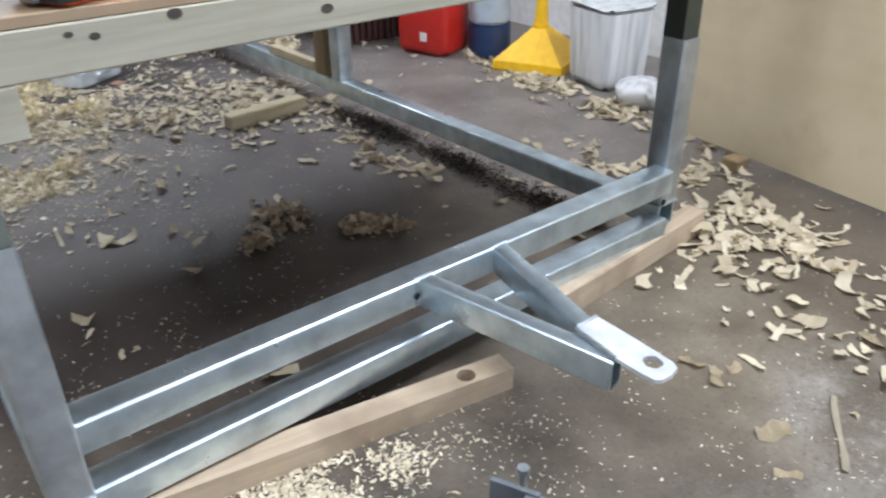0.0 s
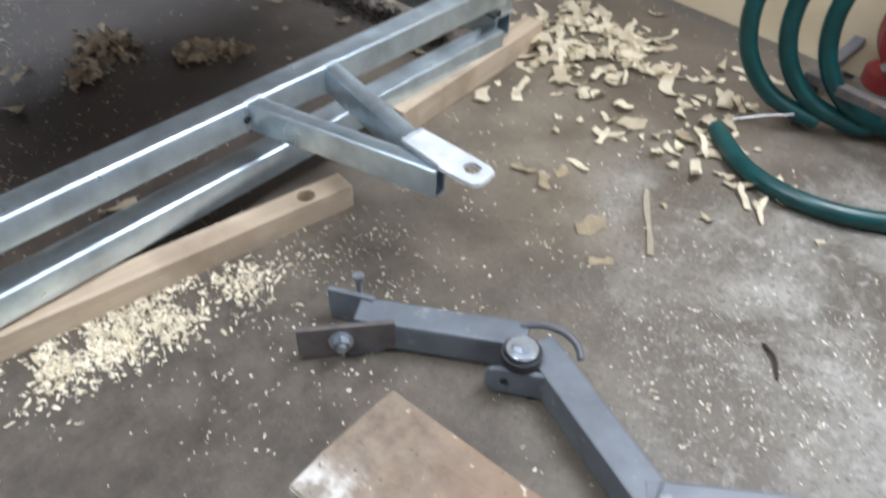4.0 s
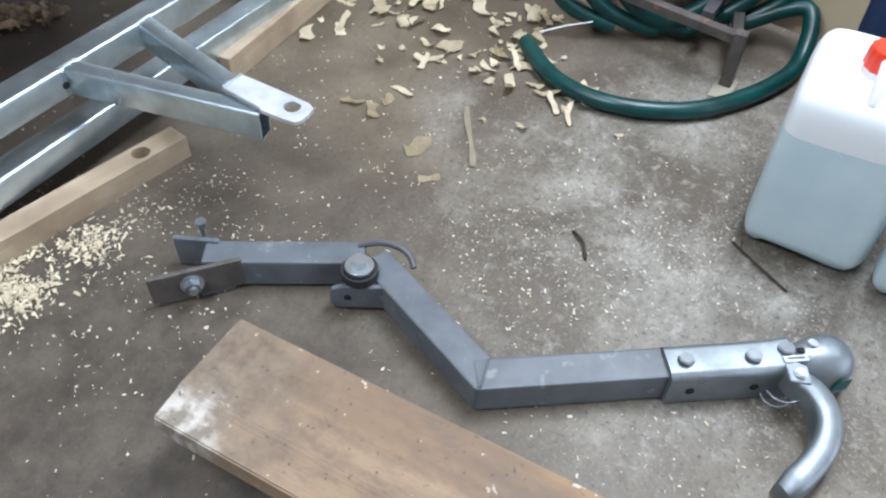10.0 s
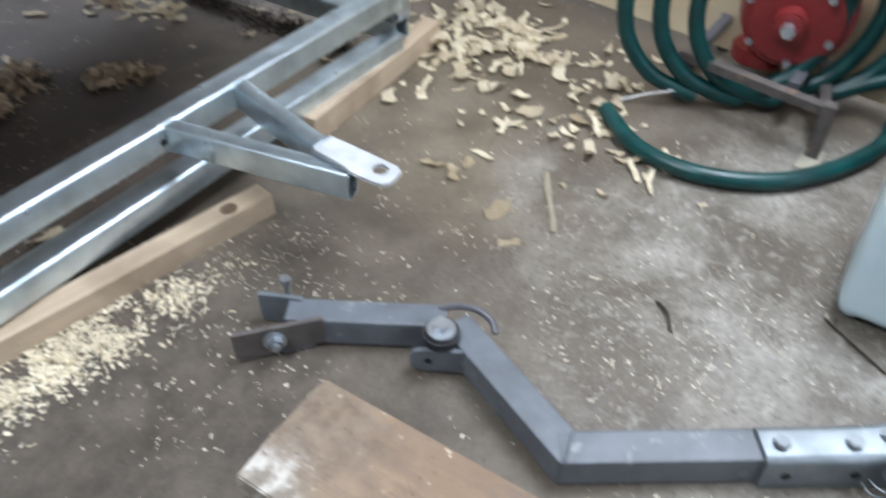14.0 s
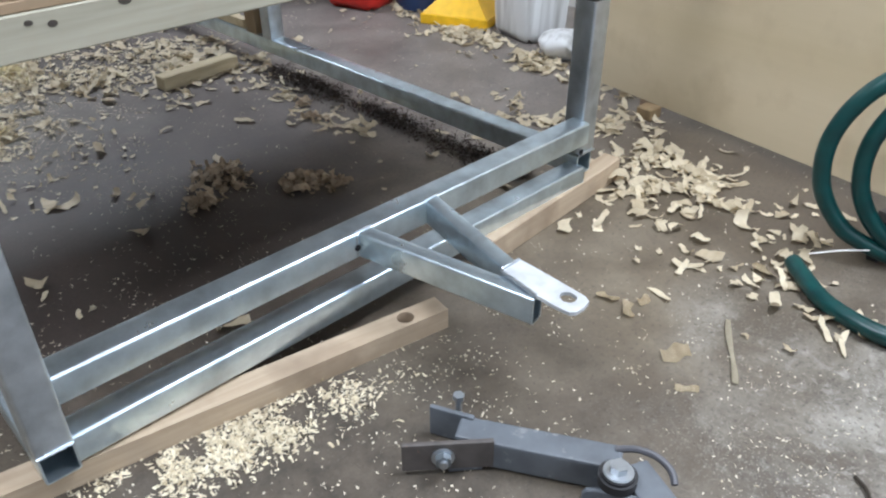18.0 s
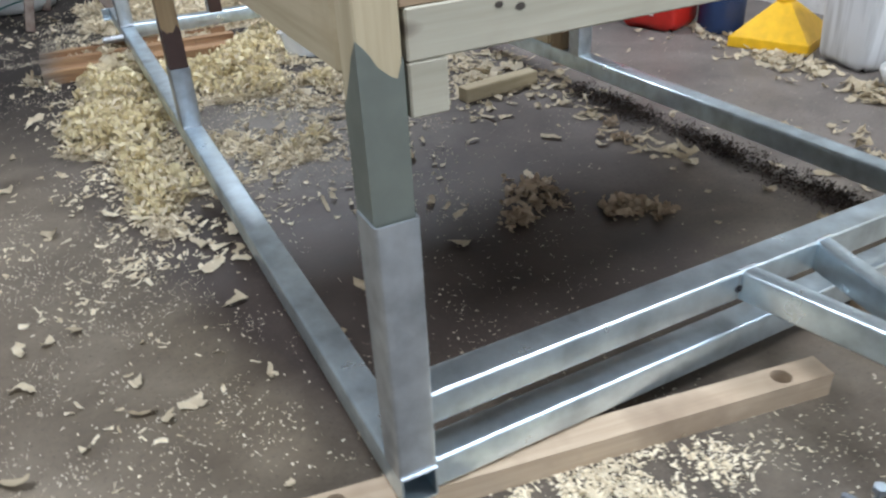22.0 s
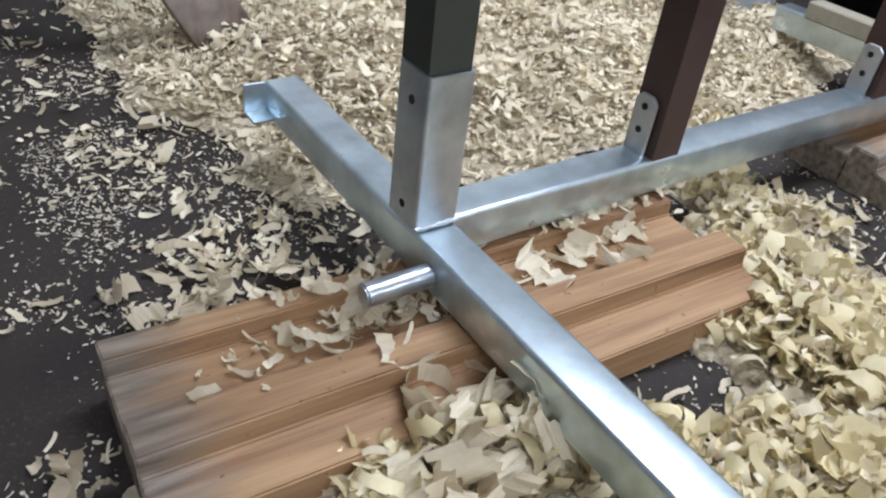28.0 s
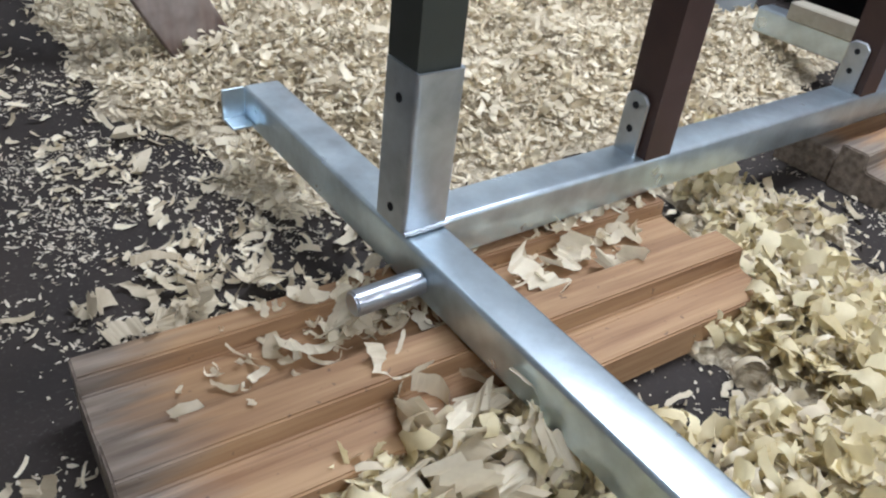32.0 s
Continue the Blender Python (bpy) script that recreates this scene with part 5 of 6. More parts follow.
part("shaft", sweep([(0.015, 0, 0.016), (0.07, 0, 0.016)], 0.008, 14), ZINC, hm)
part("grip", sweep([(0.07, 0, 0.016), (0.08, 0, 0.017), (0.13, 0, 0.018), (0.19, 0, 0.018), (0.205, 0, 0.017)], 0.0155, 18), ZINC, hm)
gx = thing("bit_box", "dark green box with a red end and a pale lid", "box", pose(0.42, 0.25, DZ, 0, 0, 31))
part("carton", box(-0.055, 0.065, -0.043, 0.043, 0, 0.06, 0.002), plain("dark_green_card", (0.004, 0.09, 0.065), 0.45), gx)
part("red_end", box(-0.055, 0.065, -0.0505, -0.0435, 0, 0.0605, 0.001), RED, gx)
part("pale_lid", box(-0.05, 0.03, -0.035, 0.04, 0.0605, 0.064, 0.001), GREYP, gx)
ct = thing("parts_case", "cloudy plastic parts case beside the green box", "case", pose(0.445, 0.385, DZ, 0, 0, 31))
part("tray", box(-0.06, 0.06, -0.04, 0.04, 0, 0.062, 0.008, None, 2), TUBM.m, ct)
part("lid", box(-0.061, 0.061, -0.041, 0.041, 0.062, 0.07, 0.003), GREYP, ct)
tagged(part("pine_block", moved(box(-0.05, 0.05, -0.035, 0.035, 0, 0.05, 0.002), pose(0.317, 0.285, DZ, 0, 0, -74)), PINE_X), "small sawn pine block on the plywood", "timber block")
pr = thing("pliers", "steel pliers lying open on the plywood", "pliers", pose(0.325, 0.645, DZ, 0, 0, 52))
for k in (1, -1):
    part("handle", sweep(curve_points([(0.006, -0.005 * k, 0.008), (-0.015, 0.009 * k, 0.009), (-0.05, 0.02 * k, 0.009), (-0.09, 0.021 * k, 0.009), (-0.115, 0.024 * k, 0.009)], 4), 0.0085, 12), SILVER, pr, "bright bare steel handle")
    part("jaw", prism([(-0.012, 0.006 * k), (0.0, 0.012 * k), (0.02, 0.018 * k), (0.05, 0.016 * k), (0.051, 0.009 * k), (0.012, 0.0)], 0.003, 0.014, 0.001), SILVER, pr)
part("pivot", moved(cyl(0.009, 0.018, 16, None, 0.002), pose(0.0, 0, 0.001)), DKGREY, pr)
gy = thing("grey_case", "flat-topped dark grey metal box on the plywood", "box", pose(0.515, 0.8, DZ, 0, 0, -34))
part("base", box(-0.099, 0.099, -0.0575, 0.0575, 0, 0.056, 0.003, None, 2), paint("dark_grey_enamel", (0.1, 0.095, 0.09), 0.5), gy)
part("lid", box(-0.101, 0.101, -0.0595, 0.0595, 0.0565, 0.068, 0.004, None, 2), paint("blue_grey_enamel", (0.27, 0.31, 0.35), 0.35), gy)
part("lid_seam", box(-0.0985, 0.0985, -0.057, 0.057, 0.0535, 0.0585, 0), SHADE_BLACK, gy)
dl = thing("cordless_drill", "teal and black cordless drill lying on its side", "drill", pose(0.62, 0.465, DZ, 0, 0, -33))
part("motor_housing", moved(cyl(0.035, 0.12, 24, 0.038, 0.01), pose(-0.02, 0, 0.04, 0, 90, 0)), TEAL, dl)
part("gearbox", moved(cyl(0.03, 0.05, 24, 0.024, 0.004), pose(-0.07, 0, 0.04, 0, 90, 0)), BLACK, dl)
part("chuck", moved(cyl(0.014, 0.045, 18, 0.024), pose(-0.115, 0, 0.04, 0, 90, 0)), BLACK, dl)
part("grip", moved(box(-0.02, 0.02, 0, 0.11, 0.02, 0.058, 0.01, None, 2), pose(0.05, 0.02, 0, 0, 0, 12)), BLACK, dl)
part("battery", moved(box(-0.05, 0.04, 0.11, 0.165, 0.0, 0.075, 0.012, None, 2), pose(0.05, 0.02, 0, 0, 0, 12)), BLACK, dl)
tagged(part("deck_batten", moved(box(0, 0.86, -0.016, 0.016, 0, 0.022, 0.002), pose(0.172, 1.078, DZ, 0, 0, -6.5)), WARM), "planed pine batten lying across the plywood", "batten")
tagged(part("brown_batten", moved(box(0, 0.45, -0.02, 0.02, 0, 0.018, 0.002), pose(0.49, 0.985, DZ, 0, 0, -7.5)), WARM), "tan batten lying beside the planed batten", "batten")
tagged(part("brown_wedge", moved(prism([(0, 0), (0.05, -0.012), (0.048, 0.014)], 0, 0.02), pose(0.49, 1.115, DZ, 0, 0, -25)), BROWN), "small brown timber wedge on the plywood", "timber block")
tagged(part("sheet_offcut", prism([(0.389, 1.31), (0.4, 1.298), (0.79, 1.012), (0.81, 1.16), (0.66, 1.3)], DZ, DZ + 0.016), BEAM), "pale tapered offcut of sheet timber on the plywood", "offcut")
bt = thing("blue_case", "dark blue plastic tool case on the plywood", "tool case", pose(0.62, 1.232, DZ + 0.0165, 0, 0, -33))
part("lower_shell", box(0, 0.3, 0.0, 0.09, 0, 0.03, 0.01, None, 2), BLUE, bt)
part("upper_shell", box(0.0, 0.3, 0.0, 0.09, 0.031, 0.058, 0.01, None, 2), BLUE, bt)
part("latch", box(0.1, 0.14, -0.006, 0.002, 0.018, 0.044, 0.002), BLACK, bt)

# ---- shavings, sawdust and litter ----
rng = np.random.default_rng(7)


def vnoise(x, y, scale, seed):
    """Smooth value noise between 0 and 1."""
    g = np.random.default_rng(900 + seed).random((64, 64))
    u, v = np.asarray(x) * scale, np.asarray(y) * scale
    i, j = np.floor(u).astype(int), np.floor(v).astype(int)
    a, b_ = u - i, v - j
    a, b_ = a * a * (3 - 2 * a), b_ * b_ * (3 - 2 * b_)
    i, j, i1, j1 = i % 64, j % 64, (i + 1) % 64, (j + 1) % 64
    return (g[i, j] * (1 - a) + g[i1, j] * a) * (1 - b_) + (g[i, j1] * (1 - a) + g[i1, j1] * a) * b_


def heap_height(x, y):
    """The lie of the shavings over the floor, in metres; nothing where it is bare."""
    x, y = np.asarray(x), np.asarray(y)
    wx = x + 0.2 * (vnoise(x, y, 4.0, 21) - 0.5) + 0.09 * (vnoise(x, y, 11.0, 22) - 0.5)
    wy = y + 0.2 * (vnoise(x, y, 4.0, 23) - 0.5) + 0.09 * (vnoise(x, y, 11.0, 24) - 0.5)

    def blob(cx, cy, rx, ry, h, p=2.0):
        return h * np.clip(1.25 * np.exp(-((np.abs((wx - cx) / rx)) ** p + np.abs((wy - cy) / ry) ** p)) - 0.25, 0, None)
    z = blob(0.68, 3.32, 0.76, 0.62, 0.085, 3.0)
    z = np.maximum(z, blob(-0.12, 1.88, 0.18, 0.6, 0.062))
    z = np.maximum(z, blob(-0.1, 1.3, 0.15, 0.26, 0.05))
    z = np.maximum(z, blob(0.27, 2.2, 0.4, 0.28, 0.05))
    z = np.maximum(z, blob(-0.02, 2.36, 0.16, 0.11, 0.07))
    z = np.maximum(z, blob(0.48, 2.28, 0.22, 0.2, 0.045))
    z = np.maximum(z, blob(0.5, 2.43, 0.15, 0.17, 0.034))
    z = np.maximum(z, blob(0.35, 2.27, 0.32, 0.17, 0.055))
    z = np.maximum(z, blob(0.36, 1.88, 0.36, 0.2, 0.036))
    z = np.maximum(z, blob(0.13, 1.42, 0.2, 0.22, 0.017))
    z = np.maximum(z, blob(0.33, 1.4, 0.13, 0.13, 0.016))
    z = np.maximum(z, blob(0.08, 2.98, 0.2, 0.32, 0.03))
    z = np.maximum(z, blob(1.08, 2.32, 0.12, 0.1, 0.022))
    z = np.maximum(z, blob(1.5, 2.3, 0.14, 0.32, 0.03))
    rough = vnoise(x, y, 5.0, 1) * 0.6 + vnoise(x, y, 13.0, 2) * 0.4
    holes = np.clip(vnoise(x, y, 9.0, 25) * 0.6 + vnoise(x, y, 21.0, 26) * 0.5 - 0.5, 0, 1) * 0.06
    return np.clip(z * (0.4 + 1.3 * rough) - 0.005 - holes * (y < 2.65), 0, None)


def ribbons(name, x, y, z, length, width, curl, label, material, seg=5, tip=0.6, seed=1, torn=0.5, pleat=0.0):
    """Curled, torn shavings as one mesh: each a narrow strip with ragged edges, bent unevenly along its length."""
    g = np.random.default_rng(seed)
    n = len(x)
    L = length[0] + (length[1] - length[0]) * g.random(n) ** 1.6
    W = np.minimum(width[0] + (width[1] - width[0]) * g.random(n) ** 1.3, L * 0.9)
    K = (curl[0] + (curl[1] - curl[0]) * g.random(n) ** 1.3) * g.choice([-1, 1], n, p=[0.2, 0.8])
    yaw, pitch, roll = g.random(n) * 2 * np.pi, g.normal(0, tip * 0.45, n), g.normal(0, tip, n)
    u = np.linspace(-0.5, 0.5, seg + 1)
    turn = K[:, None] / seg * (0.3 + 1.4 * g.random((n, seg)))
    turn = turn + pleat * g.uniform(0.5, 1.3, (n, seg)) * np.where(np.arange(seg) % 2, 1, -1)[None]
    ang = np.cumsum(turn, 1) - K[:, None] / 2
    step = L[:, None] / seg
    zero = np.zeros((n, 1))
    px = np.concatenate([zero, np.cumsum(step * np.cos(ang), 1)], 1)
    pz = np.concatenate([zero, np.cumsum(step * np.sin(ang), 1)], 1)
    px -= px.mean(1, keepdims=True)
    side = np.cumsum(g.normal(0, 0.14, (n, seg + 1)), 1) * W[:, None]
    twist = g.normal(0, 0.5, n)[:, None] * W[:, None] * u[None]
    end = 1 - torn * g.random((n, 2)) ** 0.7
    taper = 1 - np.where(u[None] < 0, 1 - end[:, :1], 1 - end[:, 1:]) * (2 * np.abs(u[None])) ** 4
    pts = np.empty((n, seg + 1, 2, 3))
    for s, q in ((0, -0.5), (1, 0.5)):
        ragged = taper * (1 - torn * 0.55 * g.random((n, seg + 1)))
        pts[:, :, s, 0] = px + 0.25 * step * (g.random((n, seg + 1)) - 0.5)
        pts[:, :, s, 1] = q * W[:, None] * ragged + side
        pts[:, :, s, 2] = pz + q * twist + 0.12 * W[:, None] * (g.random((n, seg + 1)) - 0.5)
    cr, sr = np.cos(roll)[:, None, None], np.sin(roll)[:, None, None]
    a, c = pts[..., 1] * cr - pts[..., 2] * sr, pts[..., 1] * sr + pts[..., 2] * cr
    pts[..., 1], pts[..., 2] = a, c
    cp, sp = np.cos(pitch)[:, None, None], np.sin(pitch)[:, None, None]
    a, c = pts[..., 0] * cp + pts[..., 2] * sp, -pts[..., 0] * sp + pts[..., 2] * cp
    pts[..., 0], pts[..., 2] = a, c
    cy, sy = np.cos(yaw)[:, None, None], np.sin(yaw)[:, None, None]
    a, c = pts[..., 0] * cy - pts[..., 1] * sy, pts[..., 0] * sy + pts[..., 1] * cy
    pts[..., 0], pts[..., 1] = a, c
    low = pts[..., 2].min(axis=(1, 2))
    pts[..., 0] += x[:, None, None]
    pts[..., 1] += y[:, None, None]
    pts[..., 2] += (z - low)[:, None, None] + 0.0008
    base = (np.arange(n) * (seg + 1) * 2)[:, None]
    j = np.arange(seg)[None] * 2
    faces = np.stack([base + j, base + j + 1, base + j + 3, base + j + 2], -1).reshape(-1, 4)
    me = bpy.data.meshes.new(name)
    me.from_pydata(pts.reshape(-1, 3).tolist(), [], faces.tolist())
    me.polygons.foreach_set("use_smooth", [pleat == 0] * len(me.polygons))
    me.materials.append(material)
    return tagged(new(name, me), label, "shavings", kind="stuff")


def clear_of_timber(x, y):
    """False where a packer, post or tub stands."""
    a = (x > -0.31) & (x < 0.39) & (y > 2.385 - 0.04 * x) & (y < 2.585 - 0.04 * x)
    c = (x > 0.79) & (x < 1.42) & (y > 2.43) & (y < 2.64)
    d = ((x - 0.664) * math.cos(0.56) + (y - 2.237) * math.sin(0.56))
    e = (-(x - 0.664) * math.sin(0.56) + (y - 2.237) * math.cos(0.56))
    return ~(a | c | ((np.abs(d) < 0.14) & (np.abs(e) < 0.095)))


# the settled body of each heap
N = 150
gx_, gy_ = np.meshgrid(np.linspace(-0.6, 1.75, N), np.linspace(0.8, 4.3, N), indexing="ij")
hz = heap_height(gx_, gy_)
jig = np.array([noise.noise(Vector((a * 14, b_ * 14, 3.3))) + 0.6 * noise.noise(Vector((a * 40, b_ * 40, 1.7))) for a, b_ in zip(gx_.ravel(), gy_.ravel())]).reshape(N, N)
hz = np.where(hz > 0.004, hz * (0.75 + 0.4 * jig) - 0.004, -0.02)
vid = np.arange(N * N).reshape(N, N)
q4 = np.stack([vid[:-1, :-1], vid[1:, :-1], vid[1:, 1:], vid[:-1, 1:]], -1).reshape(-1, 4)
keepf = hz.ravel()[q4].max(1) > -0.01
me = bpy.data.meshes.new("shavings_heap")
me.from_pydata(np.stack([gx_, gy_, hz], -1).reshape(-1, 3).tolist(), [], q4[keepf].tolist())
HEAP = Mat("packed_shavings", 0.8)
hn = HEAP.noise(55, 6, HEAP.map(shift=False), 1.5, 0.7)
HEAP.colour(HEAP.ramp(hn, ((0.3, (0.2, 0.15, 0.09)), (0.5, (0.48, 0.41, 0.29)), (0.7, (0.68, 0.61, 0.46))))).bump(hn, 0.9, 0.01)
me.materials.append(HEAP.m)
tagged(new("shavings_heap", me), "packed heap of pale wood shavings on the floor", "shavings", kind="stuff")


def scatter(n, x0, x1, y0, y1, weight, seed):
    """n places in a rectangle, thinned by a weight between 0 and 1."""
    g = np.random.default_rng(seed)
    xs, ys = [], []
    while sum(map(len, xs)) < n:
        x, y = x0 + (x1 - x0) * g.random(n), y0 + (y1 - y0) * g.random(n)
        ok = g.random(n) < weight(x, y)
        xs.append(x[ok])
        ys.append(y[ok])
    return np.concatenate(xs)[:n], np.concatenate(ys)[:n]


def heapy(x, y):
    return np.clip(heap_height(x, y) / 0.03, 0, 1) * clear_of_timber(x, y)


x, y = scatter(44000, -0.6, 1.7, 0.85, 4.2, lambda x, y: heapy(x, y) * np.where(y > 2.6, 1.0, 0.35), 11)
zz = heap_height(x, y) * (0.6 + 0.5 * rng.random(len(x)))
ribbons("fine_shavings", x, y, zz, (0.005, 0.028), (0.0025, 0.0095), (0.2, 2.2), "fine pale wood shavings heaped under the frame", SHAVING, 3, 0.45, 12)
x, y = scatter(9000, -0.6, 1.7, 0.85, 4.2, lambda x, y: heapy(x, y) * np.where(y > 2.75, 0.35, 1.0), 15)
zz = heap_height(x, y) * (0.7 + 0.45 * rng.random(len(x)))
ribbons("wood_shavings", x, y, zz, (0.014, 0.055), (0.006, 0.018), (0.4, 4.5), "pale curled wood shavings in the heap", SHAVING, 6, 0.5, 16)


def close_up(x, y):
    return np.clip((heap_height(x, y) - 0.01) / 0.025, 0, 1) * ((y < 2.75) & (y > 1.1)) * clear_of_timber(x, y)


x, y = scatter(3300, -0.45, 0.9, 1.1, 2.75, close_up, 13)
zz = heap_height(x, y) * (0.6 + 0.5 * rng.random(len(x)))
ribbons("broad_shavings", x, y, zz, (0.022, 0.075), (0.009, 0.025), (0.8, 5.0), "broad curled plane shavings in the heap", SHAVING_FRESH, 10, 0.48, 14)


# a thinning fringe of flakes round the heaps
def fringe(x, y):
    out = 0.45 * np.exp(-((x + 0.16) / 0.14) ** 2 - ((y - 2.9) / 0.4) ** 2) + 0.6 * np.exp(-((x + 0.13) / 0.17) ** 2 - ((y - 1.75) / 0.7) ** 2)
    out += 0.75 * np.exp(-((x - 0.38) / 0.36) ** 2 - ((y - 1.75) / 0.35) ** 2) + 0.4 * np.exp(-((x - 0.85) / 0.3) ** 2 - ((y - 1.9) / 0.35) ** 2)
    out += 0.5 * np.exp(-((x - 0.25) / 0.2) ** 2 - ((y - 1.2) / 0.25) ** 2) + 0.08 * np.exp(-((x + 0.4) / 0.25) ** 2 - ((y - 3.2) / 0.5) ** 2)
    lump = np.clip(vnoise(x, y, 7.0, 31) * 0.7 + vnoise(x, y, 19.0, 32) * 0.5 - 0.4, 0, 1) * 3
    return np.clip(out * lump, 0, 1) * clear_of_timber(x, y)


x, y = scatter(4300, -0.9, 1.3, 0.8, 3.9, fringe, 17)
ribbons("fringe_flakes", x, y, 0.004 * rng.random(len(x)), (0.005, 0.032), (0.003, 0.014), (0.1, 2.2), "torn pale flakes thinning out round the heaps", SHAVING, 4, 0.3, 18)
x, y = scatter(7500, -1.1, 1.2, 1.0, 4.1, lambda x, y: np.clip(0.8 * np.exp(-((x + 0.28) / 0.25) ** 2 - ((y - 2.9) / 0.5) ** 2) + 0.5 * np.exp(-((x - 0.75) / 0.4) ** 2 - ((y - 2.1) / 0.4) ** 2) + 0.7 * np.exp(-((x - 0.4) / 0.3) ** 2 - ((y - 1.5) / 0.3) ** 2), 0, 1) * np.clip(vnoise(x, y, 12.0, 33) * 2.2 - 1.0, 0, 1) * clear_of_timber(x, y), 19)
ribbons("fine_flecks", x, y, np.zeros(len(x)), (0.002, 0.011), (0.0015, 0.005), (0.1, 1.5), "fine pale flecks strewn over the dark floor", SAWDUST, 2, 0.3, 20)

# chips fallen on the concrete, thicker towards the heaps and along the rails


def floor_chips(x, y):
    near = 0.05 + 0.6 * np.exp(-((x + 0.12) / 0.3) ** 2 - ((y - 1.6) / 0.8) ** 2) + 0.8 * np.exp(-((x - 0.5) / 0.8) ** 2 - ((y - 2.7) / 0.9) ** 2)
    near += 0.6 * np.exp(-((x - 0.35) / 0.25) ** 2 - ((y + 0.06) / 0.09) ** 2) + 0.5 * np.exp(-((x + 0.1) / 0.35) ** 2 - ((y - 0.8) / 0.5) ** 2)
    near += 1.0 * np.exp(-((x + 0.35) / 0.3) ** 2 - ((y - 0.7) / 0.4) ** 2) + 0.4 * np.exp(-((x - 0.55) / 0.25) ** 2 - ((y + 0.2) / 0.2) ** 2)
    near += 0.5 * np.exp(-((x - 0.8) / 0.25) ** 2 - ((y + 0.65) / 0.25) ** 2) + 0.35 * np.exp(-((x - 0.3) / 0.3) ** 2 - ((y - 0.9) / 0.5) ** 2)
    lump = np.clip(vnoise(x, y, 4.0, 5) * 0.55 + vnoise(x, y, 17.0, 6) * 0.6 - 0.48, 0, 1) * 4
    return np.clip(near * (0.06 + lump), 0, 1) * clear_of_timber(x, y)


x, y = scatter(25000, -1.3, 1.9, -1.4, 4.2, floor_chips, 21)
ribbons("floor_chips", x, y, np.zeros(len(x)), (0.001, 0.0075), (0.0012, 0.0048), (0.1, 1.2), "small pale wood chips scattered over the concrete", SAWDUST, 2, 0.25, 22)

x, y = scatter(280, -0.8, 0.1, 0.1, 1.4, lambda x, y: np.exp(-((x + 0.26) / 0.18) ** 2 - ((y - 0.9) / 0.36) ** 2) * np.clip(vnoise(x, y, 9.0, 45) * 2.4 - 1.2, 0, 1), 27)
ribbons("walkway_flakes", x, y, np.zeros(len(x)), (0.005, 0.022), (0.003, 0.012), (0.1, 1.8), "torn pale flakes lying in patches on the walkway", SHAVING, 5, 0.25, 28)


def loose_curls(x, y):
    w = 1.6 * np.exp(-((x - 1.85 - 0.1 * (y - 0.5)) / 0.055) ** 2 - ((y - 1.0) / 0.62) ** 4) + 1.2 * np.exp(-((x - 1.47 - 0.53 * (y + 0.1)) / 0.085) ** 2 - ((y - 0.06) / 0.25) ** 4) + 0.9 * np.exp(-((x - 1.41) / 0.12) ** 2 - ((y + 0.1) / 0.14) ** 2)
    w += 0.35 * np.exp(-((x - 1.55) / 0.15) ** 2 - ((y - 0.45) / 0.15) ** 2) + 0.4 * np.exp(-((x - 1.4) / 0.16) ** 2 - ((y + 0.27) / 0.12) ** 2) + 0.25 * np.exp(-((x - 1.25) / 0.12) ** 2 - ((y + 0.45) / 0.14) ** 2)
    w += 0.45 * np.exp(-((x - 0.9) / 0.3) ** 2 - ((y - 1.65) / 0.25) ** 2) + 0.6 * np.exp(-((x - 1.12) / 0.1) ** 2 - ((y - 1.5) / 0.25) ** 2)
    w += 0.35 * np.exp(-((x - 1.08) / 0.06) ** 2 - ((y - 0.95) / 0.3) ** 2) + 0.012 * (y > -0.1)
    lump = np.clip(vnoise(x, y, 8.0, 41) * 0.7 + vnoise(x, y, 20.0, 42) * 0.5 - 0.38, 0, 1) * 3
    return np.clip(w * lump, 0, 1)


x, y = scatter(1750, -0.9, 2.1, -0.8, 3.3, loose_curls, 31)
ok = clear_of_timber(x, y) & ~((x > -0.15) & (x < 0.75) & (y < 0.15) & (y > -0.12)) & ~((x > 1.765) & (y < 0.33))
ribbons("loose_curls", x[ok], y[ok], 0.004 * rng.random(ok.sum()), (0.014, 0.07), (0.01, 0.038), (0.1, 2.0), "loose torn shavings lying on the concrete", SHAVING_DULL, 7, 0.2, 32, 0.6)
g = np.random.default_rng(33)
x, y, zz = g.normal(-0.03, 0.05, 34), g.normal(2.335, 0.03, 34), 0.004 + 0.03 * g.random(34)
ribbons("plane_curls", x, y, zz, (0.08, 0.19), (0.022, 0.04), (3.0, 8.5), "large crumpled plane shavings beside the packers", SHAVING, 26, 0.6, 34, 0.1, 0.3)
x, y = np.r_[g.normal(-0.14, 0.06, 26), g.normal(-0.338, 0.012, 9)], np.r_[g.normal(2.685, 0.03, 26), g.normal(2.47, 0.035, 9)]
ribbons("torn_curls", x, y, 0.006 * g.random(35), (0.03, 0.08), (0.012, 0.028), (1.0, 4.5), "torn shavings on the dark floor round the packers", SHAVING_DULL, 14, 0.5, 35, 0.3, 0.1)
x, y = np.array([-0.085, -0.05, -0.1, -0.07, 0.14, 0.2, 0.235]), np.array([2.535, 2.53, 2.525, 2.445, 2.49, 2.495, 2.485])
ribbons("draped_curls", x, y, np.array([0.055, 0.055, 0.055, 0.062, 0.053, 0.053, 0.053]), (0.06, 0.1), (0.022, 0.034), (1.5, 4.5), "broad shavings draped over the hardwood packers", SHAVING, 18, 0.4, 36, 0.15, 0.12)
